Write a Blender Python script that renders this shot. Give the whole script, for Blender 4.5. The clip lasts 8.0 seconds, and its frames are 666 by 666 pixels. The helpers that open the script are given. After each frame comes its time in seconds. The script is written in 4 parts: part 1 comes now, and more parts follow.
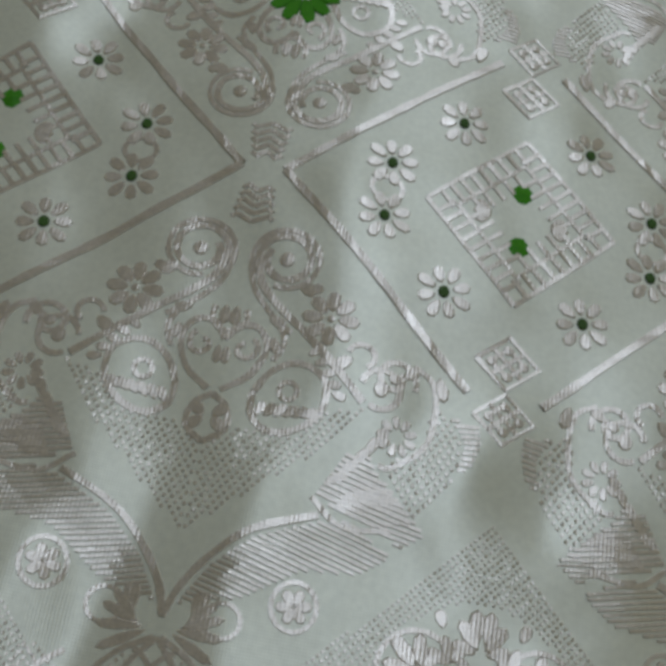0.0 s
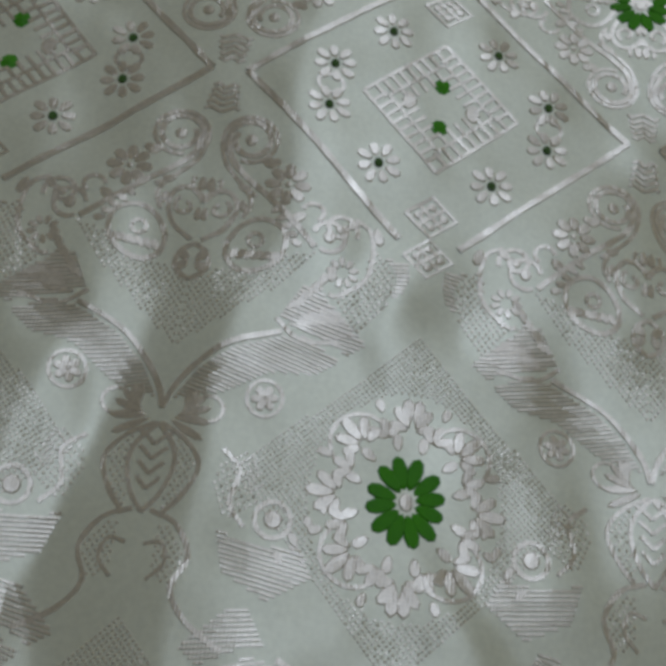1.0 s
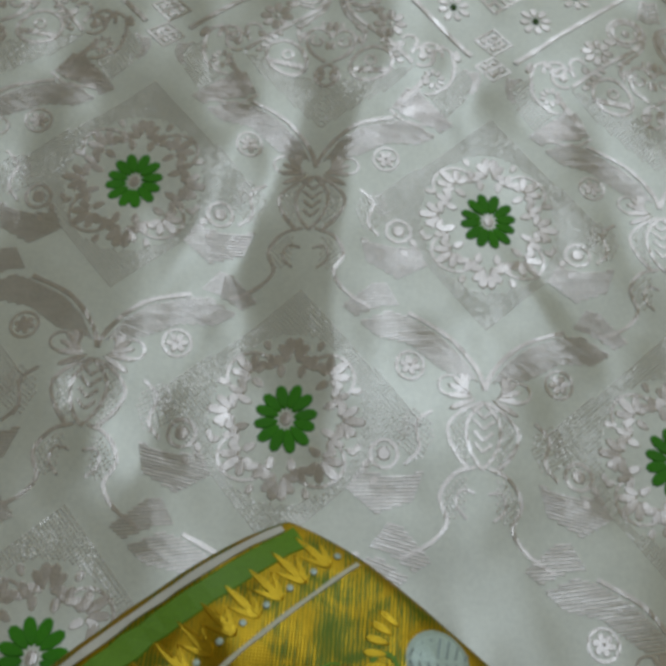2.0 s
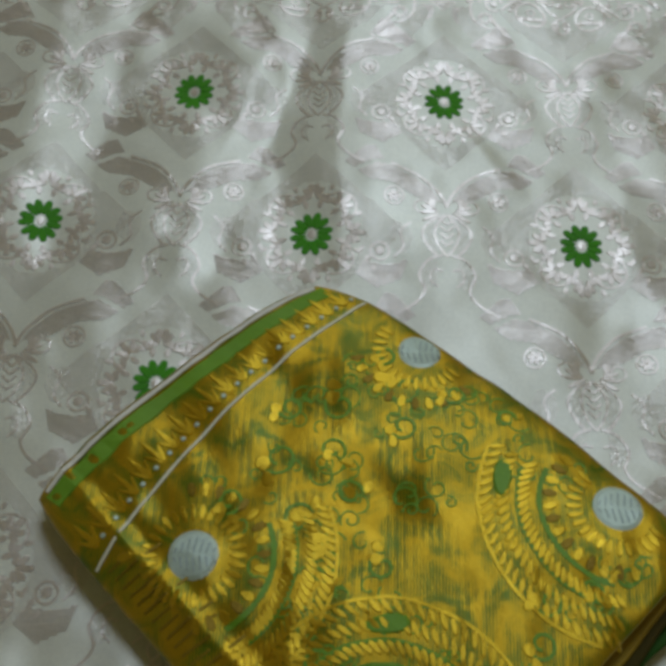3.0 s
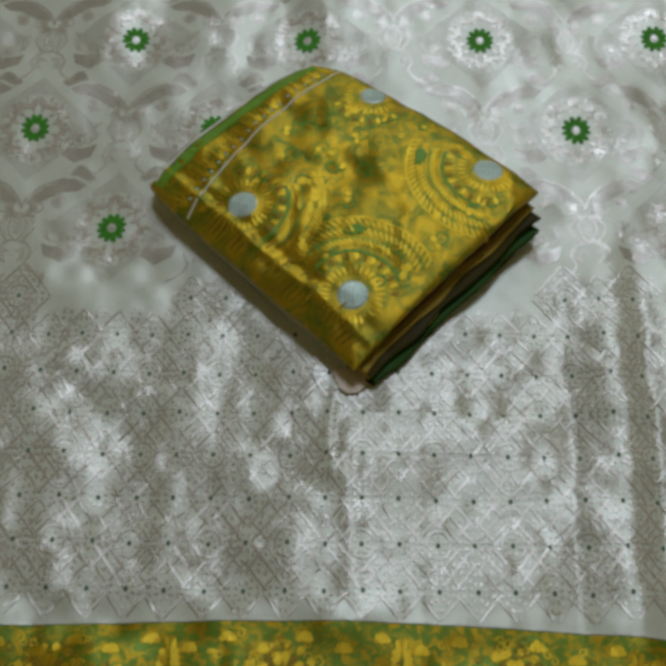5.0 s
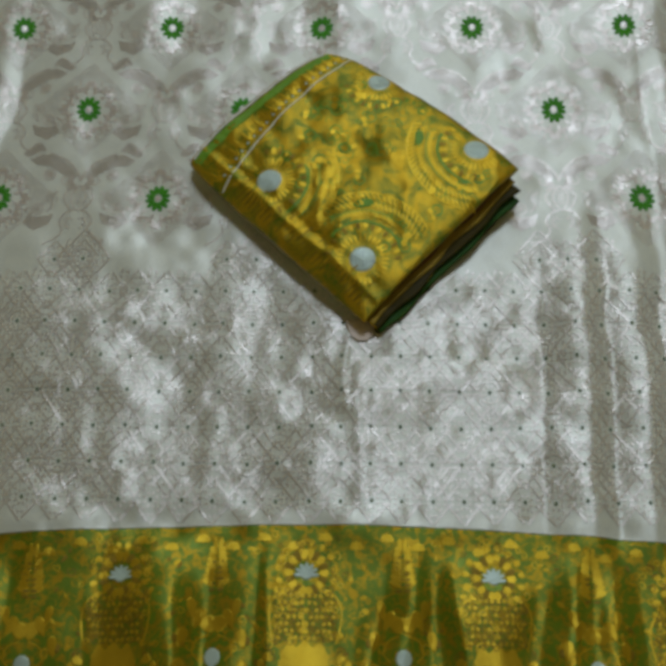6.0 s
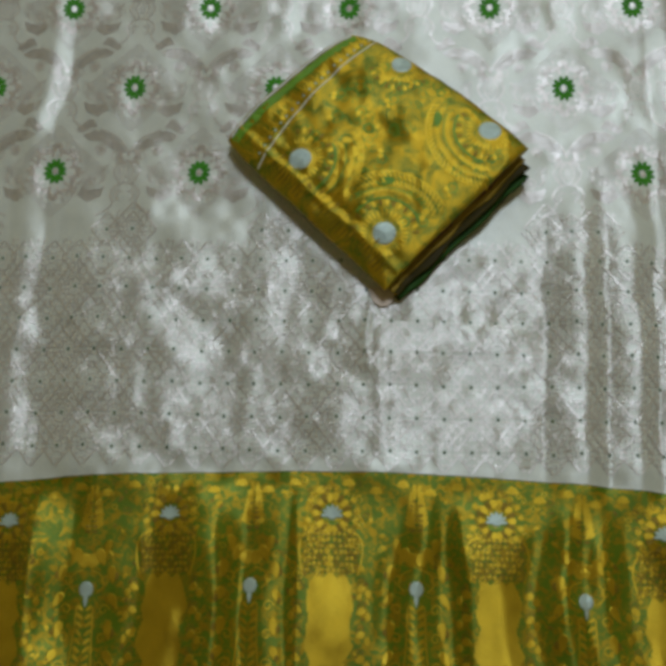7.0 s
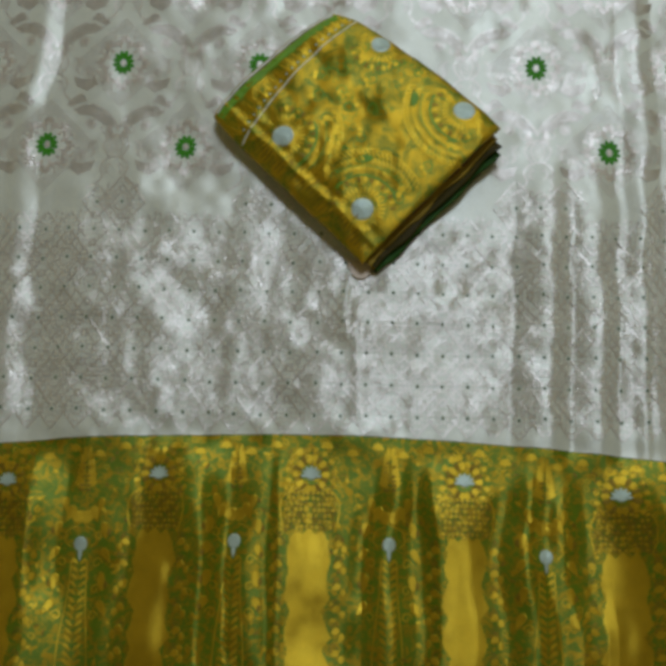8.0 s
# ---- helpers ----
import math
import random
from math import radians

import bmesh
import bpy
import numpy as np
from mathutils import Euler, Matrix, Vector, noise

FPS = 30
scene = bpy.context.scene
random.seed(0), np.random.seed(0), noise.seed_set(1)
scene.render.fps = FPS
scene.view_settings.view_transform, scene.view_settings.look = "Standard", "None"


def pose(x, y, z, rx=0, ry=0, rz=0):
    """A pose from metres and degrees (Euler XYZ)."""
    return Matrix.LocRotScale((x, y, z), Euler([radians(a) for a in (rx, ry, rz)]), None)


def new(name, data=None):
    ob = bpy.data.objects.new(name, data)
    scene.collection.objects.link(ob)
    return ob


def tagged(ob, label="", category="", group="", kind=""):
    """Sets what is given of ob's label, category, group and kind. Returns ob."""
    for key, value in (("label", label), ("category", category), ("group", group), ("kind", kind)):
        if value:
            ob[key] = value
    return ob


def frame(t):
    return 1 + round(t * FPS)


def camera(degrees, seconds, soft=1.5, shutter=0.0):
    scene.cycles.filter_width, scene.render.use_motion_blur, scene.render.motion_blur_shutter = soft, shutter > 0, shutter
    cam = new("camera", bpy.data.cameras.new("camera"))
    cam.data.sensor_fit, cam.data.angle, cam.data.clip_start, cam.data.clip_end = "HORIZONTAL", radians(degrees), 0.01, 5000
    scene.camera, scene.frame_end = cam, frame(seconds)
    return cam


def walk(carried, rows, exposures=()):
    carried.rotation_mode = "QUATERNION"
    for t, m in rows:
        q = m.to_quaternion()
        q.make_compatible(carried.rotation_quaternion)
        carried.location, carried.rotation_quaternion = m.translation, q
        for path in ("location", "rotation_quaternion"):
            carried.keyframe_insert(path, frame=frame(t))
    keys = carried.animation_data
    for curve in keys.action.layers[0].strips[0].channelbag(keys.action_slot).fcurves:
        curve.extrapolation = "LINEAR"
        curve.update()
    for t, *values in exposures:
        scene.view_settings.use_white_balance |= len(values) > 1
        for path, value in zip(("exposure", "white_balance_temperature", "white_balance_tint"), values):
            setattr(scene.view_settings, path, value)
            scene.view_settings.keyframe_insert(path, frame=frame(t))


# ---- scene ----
# the camera opens up as it draws back: seconds, stops
EXPOSURES = ((0.0, -0.92), (1.0, -1.05), (1.8, -0.85), (3.4, -0.55), (6.0, -0.42), (8.0, -0.30))
cam = camera(33.99, 8.0, soft=4.6)
# seconds, eye in metres, turn in degrees
ROWS = [
    (0.0, 0.0189, 0.0751, 0.3072, 27.06, -7.26, 8.90),
    (0.1, 0.0234, 0.0723, 0.3091, 27.03, -7.37, 8.70),
    (0.2, 0.0272, 0.0689, 0.3104, 26.92, -7.41, 8.44),
    (0.3, 0.0304, 0.0644, 0.3119, 26.78, -7.41, 8.13),
    (0.4, 0.0330, 0.0587, 0.3145, 26.65, -7.40, 7.81),
    (0.5, 0.0347, 0.0516, 0.3191, 26.57, -7.39, 7.53),
    (0.6, 0.0356, 0.0427, 0.3266, 26.57, -7.42, 7.30),
    (0.7, 0.0357, 0.0324, 0.3357, 26.61, -7.46, 7.12),
    (0.8, 0.0351, 0.0207, 0.3455, 26.64, -7.47, 6.96),
    (0.9, 0.0337, 0.0077, 0.3548, 26.64, -7.44, 6.79),
    (1.0, 0.0317, -0.0064, 0.3625, 26.54, -7.33, 6.62),
    (1.1, 0.0289, -0.0214, 0.3675, 26.32, -7.11, 6.40),
    (1.2, 0.0251, -0.0373, 0.3724, 26.19, -6.76, 6.30),
    (1.3, 0.0216, -0.0548, 0.3794, 26.30, -6.44, 6.32),
    (1.4, 0.0187, -0.0726, 0.3881, 26.61, -6.11, 6.37),
    (1.5, 0.0164, -0.0896, 0.3981, 27.08, -5.76, 6.33),
    (1.6, 0.0149, -0.1072, 0.4077, 27.40, -5.36, 6.18),
    (1.7, 0.0135, -0.1262, 0.4175, 27.59, -4.99, 5.95),
    (1.8, 0.0114, -0.1476, 0.4282, 27.67, -4.71, 5.70),
    (1.9, 0.0077, -0.1722, 0.4407, 27.68, -4.61, 5.46),
    (2.0, 0.0037, -0.1971, 0.4557, 27.70, -4.45, 5.17),
    (2.1, 0.0004, -0.2195, 0.4744, 27.83, -4.02, 4.75),
    (2.2, -0.0019, -0.2407, 0.4936, 28.01, -3.49, 4.27),
    (2.3, -0.0029, -0.2620, 0.5103, 28.23, -3.03, 3.80),
    (2.4, -0.0027, -0.2834, 0.5249, 28.47, -2.66, 3.37),
    (2.5, -0.0015, -0.3051, 0.5379, 28.72, -2.35, 2.98),
    (2.6, 0.0006, -0.3271, 0.5498, 28.98, -2.10, 2.65),
    (2.7, 0.0033, -0.3495, 0.5611, 29.24, -1.90, 2.39),
    (2.8, 0.0066, -0.3724, 0.5720, 29.48, -1.74, 2.20),
    (2.9, 0.0103, -0.3958, 0.5832, 29.71, -1.62, 2.12),
    (3.0, 0.0142, -0.4197, 0.5951, 29.92, -1.52, 2.14),
    (3.1, 0.0181, -0.4444, 0.6081, 30.09, -1.42, 2.28),
    (3.2, 0.0220, -0.4698, 0.6227, 30.23, -1.33, 2.56),
    (3.3, 0.0256, -0.4960, 0.6393, 30.31, -1.22, 2.98),
    (3.4, 0.0287, -0.5231, 0.6584, 30.34, -1.09, 3.56),
    (3.5, 0.0320, -0.5503, 0.6773, 30.43, -0.85, 4.09),
    (3.6, 0.0358, -0.5767, 0.6935, 30.70, -0.42, 4.37),
    (3.7, 0.0402, -0.6022, 0.7075, 31.04, 0.09, 4.45),
    (3.8, 0.0448, -0.6268, 0.7200, 31.35, 0.56, 4.39),
    (3.9, 0.0497, -0.6503, 0.7315, 31.51, 0.87, 4.25),
    (4.0, 0.0547, -0.6726, 0.7428, 31.43, 0.92, 4.10),
    (4.1, 0.0583, -0.6906, 0.7526, 31.32, 0.94, 3.83),
    (4.2, 0.0607, -0.7055, 0.7613, 31.16, 0.95, 3.48),
    (4.3, 0.0619, -0.7184, 0.7695, 30.95, 0.95, 3.09),
    (4.4, 0.0621, -0.7307, 0.7779, 30.67, 0.95, 2.69),
    (4.5, 0.0614, -0.7435, 0.7868, 30.30, 0.96, 2.33),
    (4.6, 0.0598, -0.7581, 0.7968, 29.84, 0.99, 2.03),
    (4.7, 0.0580, -0.7731, 0.8087, 29.37, 1.02, 1.77),
    (4.8, 0.0567, -0.7871, 0.8230, 28.97, 1.03, 1.50),
    (4.9, 0.0558, -0.8001, 0.8395, 28.64, 1.03, 1.22),
    (5.0, 0.0552, -0.8119, 0.8578, 28.35, 1.01, 0.95),
    (5.1, 0.0549, -0.8225, 0.8774, 28.08, 0.99, 0.70),
    (5.2, 0.0547, -0.8318, 0.8981, 27.81, 0.97, 0.47),
    (5.3, 0.0547, -0.8398, 0.9195, 27.53, 0.96, 0.28),
    (5.4, 0.0546, -0.8464, 0.9412, 27.21, 0.96, 0.14),
    (5.5, 0.0545, -0.8514, 0.9629, 26.84, 0.97, 0.06),
    (5.6, 0.0541, -0.8550, 0.9841, 26.39, 1.01, 0.03),
    (5.7, 0.0536, -0.8569, 1.0047, 25.86, 1.06, 0.09),
    (5.8, 0.0527, -0.8571, 1.0241, 25.21, 1.14, 0.23),
    (5.9, 0.0514, -0.8555, 1.0420, 24.43, 1.25, 0.46),
    (6.0, 0.0502, -0.8545, 1.0584, 23.23, 1.34, 0.80),
    (6.1, 0.0492, -0.8544, 1.0749, 22.19, 1.62, 1.11),
    (6.2, 0.0482, -0.8539, 1.0907, 21.29, 2.03, 1.32),
    (6.3, 0.0476, -0.8529, 1.1059, 20.57, 2.46, 1.46),
    (6.4, 0.0479, -0.8512, 1.1209, 20.08, 2.79, 1.55),
    (6.5, 0.0496, -0.8485, 1.1359, 19.86, 2.89, 1.63),
    (6.6, 0.0523, -0.8459, 1.1509, 19.61, 2.96, 1.66),
    (6.7, 0.0553, -0.8436, 1.1654, 19.31, 2.98, 1.68),
    (6.8, 0.0583, -0.8415, 1.1792, 18.99, 2.96, 1.67),
    (6.9, 0.0606, -0.8397, 1.1921, 18.63, 2.89, 1.67),
    (7.0, 0.0618, -0.8382, 1.2037, 18.24, 2.78, 1.67),
    (7.1, 0.0614, -0.8369, 1.2136, 17.82, 2.62, 1.69),
    (7.2, 0.0600, -0.8359, 1.2224, 17.40, 2.43, 1.72),
    (7.3, 0.0582, -0.8349, 1.2302, 16.98, 2.24, 1.75),
    (7.4, 0.0567, -0.8339, 1.2375, 16.59, 2.06, 1.79),
    (7.5, 0.0560, -0.8328, 1.2447, 16.23, 1.92, 1.81),
    (7.6, 0.0569, -0.8313, 1.2520, 15.93, 1.84, 1.82),
    (7.7, 0.0590, -0.8297, 1.2594, 15.68, 1.80, 1.82),
    (7.8, 0.0619, -0.8278, 1.2670, 15.46, 1.80, 1.81),
    (7.9, 0.0655, -0.8259, 1.2746, 15.26, 1.82, 1.79),
    (8.0, 0.0694, -0.8239, 1.2823, 15.07, 1.85, 1.77),
]
walk(cam, [(t, pose(x, y, z, rx, ry, rz)) for t, x, y, z, rx, ry, rz in ROWS], EXPOSURES)
# ---- world and light: a plain closed room under one added, unseen ceiling lamp ----
world = bpy.data.worlds.new("sky")
scene.world = world
world.use_nodes = True
wn = world.node_tree
sky = wn.nodes.new("ShaderNodeTexSky")
sky.sky_type, sky.sun_disc = "NISHITA", False
sky.sun_elevation, sky.sun_rotation = radians(35), radians(200)
wn.links.new(sky.outputs[0], wn.nodes["Background"].inputs[0])
wn.nodes["Background"].inputs[1].default_value = 0.1

LAMP = (0.46, 1.25)  # where the added ceiling lamp hangs, out of view
lamp_data = bpy.data.lights.new("lamp_light", "AREA")
lamp_data.shape, lamp_data.size = "RECTANGLE", 1.12
lamp_data.size_y, lamp_data.energy, lamp_data.color = 0.5, 82.0, (0.70, 0.82, 1.0)
lamp_light = new("lamp_light", lamp_data)
lamp_light.matrix_world = pose(LAMP[0], LAMP[1], 3.1 - 0.056)


# ---- materials ----
def mat(name, base, rough=0.6, metal=0.0, vary=0.12, grain=400.0, bump=0.15, patch=14.0, sheen=0.0, dist=0.0004, weave=0.0, grain_way=0.0):
    """Base colour that varies at two scales, with a fine weave in relief."""
    m = bpy.data.materials.new(name)
    m.use_nodes = True
    nt = m.node_tree
    bsdf = nt.nodes["Principled BSDF"]
    geo = nt.nodes.new("ShaderNodeNewGeometry")
    fine, broad = nt.nodes.new("ShaderNodeTexNoise"), nt.nodes.new("ShaderNodeTexNoise")
    fine.inputs["Scale"].default_value, broad.inputs["Scale"].default_value = grain, patch
    fine.inputs["Detail"].default_value, broad.inputs["Detail"].default_value = 2, 3
    for n in (fine, broad):
        nt.links.new(geo.outputs["Position"], n.inputs["Vector"])
    both = nt.nodes.new("ShaderNodeMath")
    both.operation = "ADD"
    nt.links.new(fine.outputs[0], both.inputs[0])
    nt.links.new(broad.outputs[0], both.inputs[1])
    ramp = nt.nodes.new("ShaderNodeMapRange")
    ramp.inputs[1].default_value, ramp.inputs[2].default_value = 0.6, 1.4
    ramp.inputs[3].default_value, ramp.inputs[4].default_value = 1 - vary, 1 + vary
    nt.links.new(both.outputs[0], ramp.inputs[0])
    tint = nt.nodes.new("ShaderNodeVectorMath")
    tint.operation = "SCALE"
    tint.inputs[0].default_value = base
    nt.links.new(ramp.outputs[0], tint.inputs["Scale"])
    nt.links.new(tint.outputs[0], bsdf.inputs["Base Color"])
    rr = nt.nodes.new("ShaderNodeMapRange")
    rr.inputs[1].default_value, rr.inputs[2].default_value = 0.3, 0.7
    rr.inputs[3].default_value, rr.inputs[4].default_value = max(rough - 0.1, 0.05), min(rough + 0.1, 1)
    nt.links.new(broad.outputs[0], rr.inputs[0])
    nt.links.new(rr.outputs[0], bsdf.inputs["Roughness"])
    bsdf.inputs["Metallic"].default_value = metal
    bsdf.inputs["Sheen Weight"].default_value = sheen
    if grain_way:
        # metal weft lies along x: its gloss spreads along y and stays narrow along x
        way = nt.nodes.new("ShaderNodeCombineXYZ")
        way.inputs[1].default_value = 1.0
        nt.links.new(way.outputs[0], bsdf.inputs["Tangent"])
        bsdf.inputs["Anisotropic"].default_value = grain_way
    if bump:
        b = nt.nodes.new("ShaderNodeBump")
        b.inputs["Strength"].default_value, b.inputs["Distance"].default_value = bump, dist
        high = fine.outputs[0]
        for axis in "XY" if weave else "":
            wave = nt.nodes.new("ShaderNodeTexWave")
            wave.bands_direction = axis
            wave.inputs["Scale"].default_value, wave.inputs["Distortion"].default_value = weave, 1.6
            wave.inputs["Detail Scale"].default_value = 0.3
            nt.links.new(geo.outputs["Position"], wave.inputs["Vector"])
            plus = nt.nodes.new("ShaderNodeMath")
            plus.operation = "ADD"
            nt.links.new(high, plus.inputs[0])
            nt.links.new(wave.outputs["Fac"], plus.inputs[1])
            high = plus.outputs[0]
        nt.links.new(high, b.inputs["Height"])
        nt.links.new(b.outputs[0], bsdf.inputs["Normal"])
    return m


SATIN = mat("silver_satin", (0.60, 0.605, 0.515), 0.46, 0.26, 0.10, 500, 0.10, 9.0, weave=330.0, dist=0.0003, grain_way=0.85)
ZARI = mat("silver_zari_thread", (0.74, 0.68, 0.62), 0.45, 0.66, 0.2, 900, 0.11, 60.0, weave=250.0, grain_way=1.0)
GREEN = mat("green_silk_thread", (0.042, 0.205, 0.008), 0.6, 0.0, 0.25, 1400, 0.5, 60.0, 0.1)
GREEN_DARK = mat("dark_green_thread", (0.045, 0.095, 0.022), 0.6, 0.0, 0.25, 1400, 0.5, 60.0)
GREEN_DULL = mat("dull_green_thread", (0.10, 0.14, 0.075), 0.6, 0.1, 0.25, 1400, 0.4, 60.0)
SILK = mat("green_silk", (0.125, 0.27, 0.010), 0.5, 0.1, 0.18, 900, 0.3, 20.0, weave=300.0)
GOLD = mat("gold_zari", (0.61, 0.41, 0.026), 0.38, 0.86, 0.26, 1200, 0.2, 35.0, weave=420.0, grain_way=0.9)
GOLD_DARK = mat("old_gold_zari", (0.26, 0.17, 0.013), 0.48, 0.6, 0.28, 1100, 0.25, 30.0, weave=420.0, grain_way=0.8)
DISC = mat("pale_silver_disc", (0.44, 0.53, 0.46), 0.55, 0.4, 0.2, 1100, 0.5, 90.0)
SEAM = mat("cream_selvedge", (0.62, 0.60, 0.45), 0.7, 0.0, 0.12, 1500, 0.5, 60.0)
LINING = mat("pale_lining", (0.60, 0.58, 0.50), 0.6, 0.0, 0.12, 900, 0.4, 40.0)
# walls and ceiling stay out of view; warm tint chosen for bounce and reflections
PLASTER = mat("plaster", (0.57, 0.49, 0.26), 0.85, 0.0, 0.05, 60, 0.2, 2.0)
CEILING = mat("cream_ceiling", (0.70, 0.60, 0.33), 0.85, 0.0, 0.04, 60, 0.2, 2.0)
FLOOR = mat("cement_floor", (0.35, 0.33, 0.30), 0.6, 0.0, 0.1, 80, 0.2, 3.0)
FRAME = mat("painted_lamp_frame", (0.7, 0.69, 0.65), 0.5, 0.0, 0.05, 80, 0.1, 5.0)
# silks of the under-layers, darkened in base colour to stand for shade
SILK_SHADED = mat("shaded_green_silk", (0.02, 0.065, 0.006), 0.65, 0.0, 0.2, 900, 0.3, 30.0)
OLIVE_SHADED = mat("shaded_olive_silk", (0.04, 0.03, 0.004), 0.7, 0.0, 0.25, 900, 0.3, 30.0)
MAROON_SHADED = mat("shaded_maroon_silk", (0.085, 0.026, 0.006), 0.6, 0.2, 0.25, 900, 0.3, 30.0)
GREY_STITCH = mat("grey_stitch", (0.30, 0.36, 0.34), 0.6, 0.2, 0.15, 1200, 0.4, 60.0)
TAG = mat("pale_backing", (0.62, 0.50, 0.40), 0.6, 0.0, 0.12, 600, 0.3, 60.0)


for dull in (SILK_SHADED, OLIVE_SHADED, MAROON_SHADED, GREEN, GREEN_DARK, GREEN_DULL):
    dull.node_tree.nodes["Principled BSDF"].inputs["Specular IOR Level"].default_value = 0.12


def brocade(name, ground, thread, metal, lo, hi, size, rib_share=0.22, rib_scale=150.0):
    """A ground with a metal weft over it: where the weft thins, the ground shows."""
    m = mat(name, thread, 0.42, metal, 0.2, 1100, 0.22, 40.0, weave=260.0, grain_way=0.85)
    nt = m.node_tree
    bsdf = nt.nodes["Principled BSDF"]
    geo = next(n for n in nt.nodes if n.bl_idname == "ShaderNodeNewGeometry")
    big, rib = nt.nodes.new("ShaderNodeTexNoise"), nt.nodes.new("ShaderNodeTexWave")
    big.inputs["Scale"].default_value, big.inputs["Detail"].default_value, big.inputs["Distortion"].default_value = size, 2.0, 1.2
    rib.inputs["Scale"].default_value, rib.inputs["Distortion"].default_value = rib_scale, 2.5
    rib.bands_direction = "X"
    nt.links.new(geo.outputs["Position"], big.inputs["Vector"])
    nt.links.new(geo.outputs["Position"], rib.inputs["Vector"])
    total = nt.nodes.new("ShaderNodeMath")
    total.operation = "MULTIPLY_ADD"
    total.inputs[1].default_value = rib_share
    nt.links.new(rib.outputs["Fac"], total.inputs[0])
    nt.links.new(big.outputs[0], total.inputs[2])
    cover = nt.nodes.new("ShaderNodeMapRange")
    cover.inputs[1].default_value, cover.inputs[2].default_value = lo, hi
    nt.links.new(total.outputs[0], cover.inputs[0])
    mix = nt.nodes.new("ShaderNodeMix")
    mix.data_type = "RGBA"
    nt.links.new(cover.outputs[0], mix.inputs[0])
    old = bsdf.inputs["Base Color"].links[0].from_socket
    nt.links.new(old, mix.inputs[6])
    mix.inputs[7].default_value = (*ground, 1)
    nt.links.new(mix.outputs[2], bsdf.inputs["Base Color"])
    less = nt.nodes.new("ShaderNodeMapRange")
    less.inputs[3].default_value, less.inputs[4].default_value = metal, 0.45
    nt.links.new(cover.outputs[0], less.inputs[0])
    nt.links.new(less.outputs[0], bsdf.inputs["Metallic"])
    return m


BROCADE = brocade("gold_green_brocade", (0.10, 0.155, 0.004), (0.50, 0.315, 0.013), 0.80, 0.58, 0.76, 50.0, 0.26, 190.0)
BORDER_SILK = brocade("green_border_brocade", (0.13, 0.20, 0.006), (0.44, 0.28, 0.014), 0.82, 0.475, 0.60, 110.0, 0.14)


# ---- helpers for shapes ----
def mesh_of(name, verts, faces, material, smooth=True):
    me = bpy.data.meshes.new(name)
    me.from_pydata([tuple(v) for v in verts], [], faces)
    me.materials.append(material)
    if smooth:
        me.polygons.foreach_set("use_smooth", [True] * len(me.polygons))
    me.update()
    return me


def part(name, data, parent, label="", kind=""):
    ob = new(name, data)
    ob.parent = parent
    return tagged(ob, label=label, kind=kind)


def box_mesh(name, boxes, material):
    """One mesh of plain boxes, each given as its two corners."""
    v, f = [], []
    for a, b in boxes:
        n = len(v)
        v += [(x, y, z) for z in (a[2], b[2]) for y in (a[1], b[1]) for x in (a[0], b[0])]
        f += [tuple(n + i for i in q) for q in ((0, 2, 3, 1), (4, 5, 7, 6), (0, 1, 5, 4), (2, 6, 7, 3), (0, 4, 6, 2), (1, 3, 7, 5))]
    return mesh_of(name, v, f, material, False)


def wall(name, boxes, material):
    return tagged(new(name, box_mesh(name, boxes, material)), kind="structure")


# ---- room ----
# unseen room, added to close the place and reflect warm light
X0, X1, Y0, Y1, ZC, TH = -1.9, 1.9, -2.4, 2.4, 3.1, 0.15
FZ = -0.0058
tagged(new("floor", box_mesh("floor", [((X0 - TH, Y0 - TH, FZ - 0.1), (X1 + TH, Y1 + TH, FZ))], FLOOR)), kind="structure")
tagged(new("ceiling", box_mesh("ceiling", [((X0 - TH, Y0 - TH, ZC), (X1 + TH, Y1 + TH, ZC + 0.1))], CEILING)), kind="structure")
wall("wall_south", [((X0, Y0 - TH, FZ), (X1, Y0, ZC))], PLASTER)
wall("wall_west", [((X0 - TH, Y0 - TH, FZ), (X0, Y1 + TH, ZC))], PLASTER)
wall("wall_east", [((X1, Y0 - TH, FZ), (X1 + TH, Y1 + TH, ZC))], PLASTER)
wall("wall_north", [((X0, Y1, FZ), (X1, Y1 + TH, ZC))], PLASTER)
# unseen fixture, made up to hold the area light
added_ceiling_light = tagged(new("added_ceiling_light"), "white oblong ceiling lamp, unseen, added to light the room", "lamp")
added_ceiling_light.location = (LAMP[0], LAMP[1], ZC)
part("frame", box_mesh("lamp_frame", [((-0.59, -0.28, -0.05), (0.59, 0.28, 0.0))], FRAME), added_ceiling_light)


# ---- the lie of the cloth ----
A, B = 0.18, 0.118  # repeat of the woven pattern across and half along


def bell(x, c, w):
    return np.exp(-(((x - c) / w) ** 2))


def ramp(x, a, b):
    t = np.clip((x - a) / (b - a), 0, 1)
    return t * t * (3 - 2 * t)


def ridge(x, c, left, right, high, soft=0.004):
    """A fold whose crest lies at c: it climbs over `left` metres and falls over `right`."""
    d = x - c
    d = np.where(d < 0, d / left, d / right)
    r = np.sqrt(d * d + (soft / np.minimum(left, right)) ** 2)
    return high * np.clip(1 - r, 0, None) ** 1.15


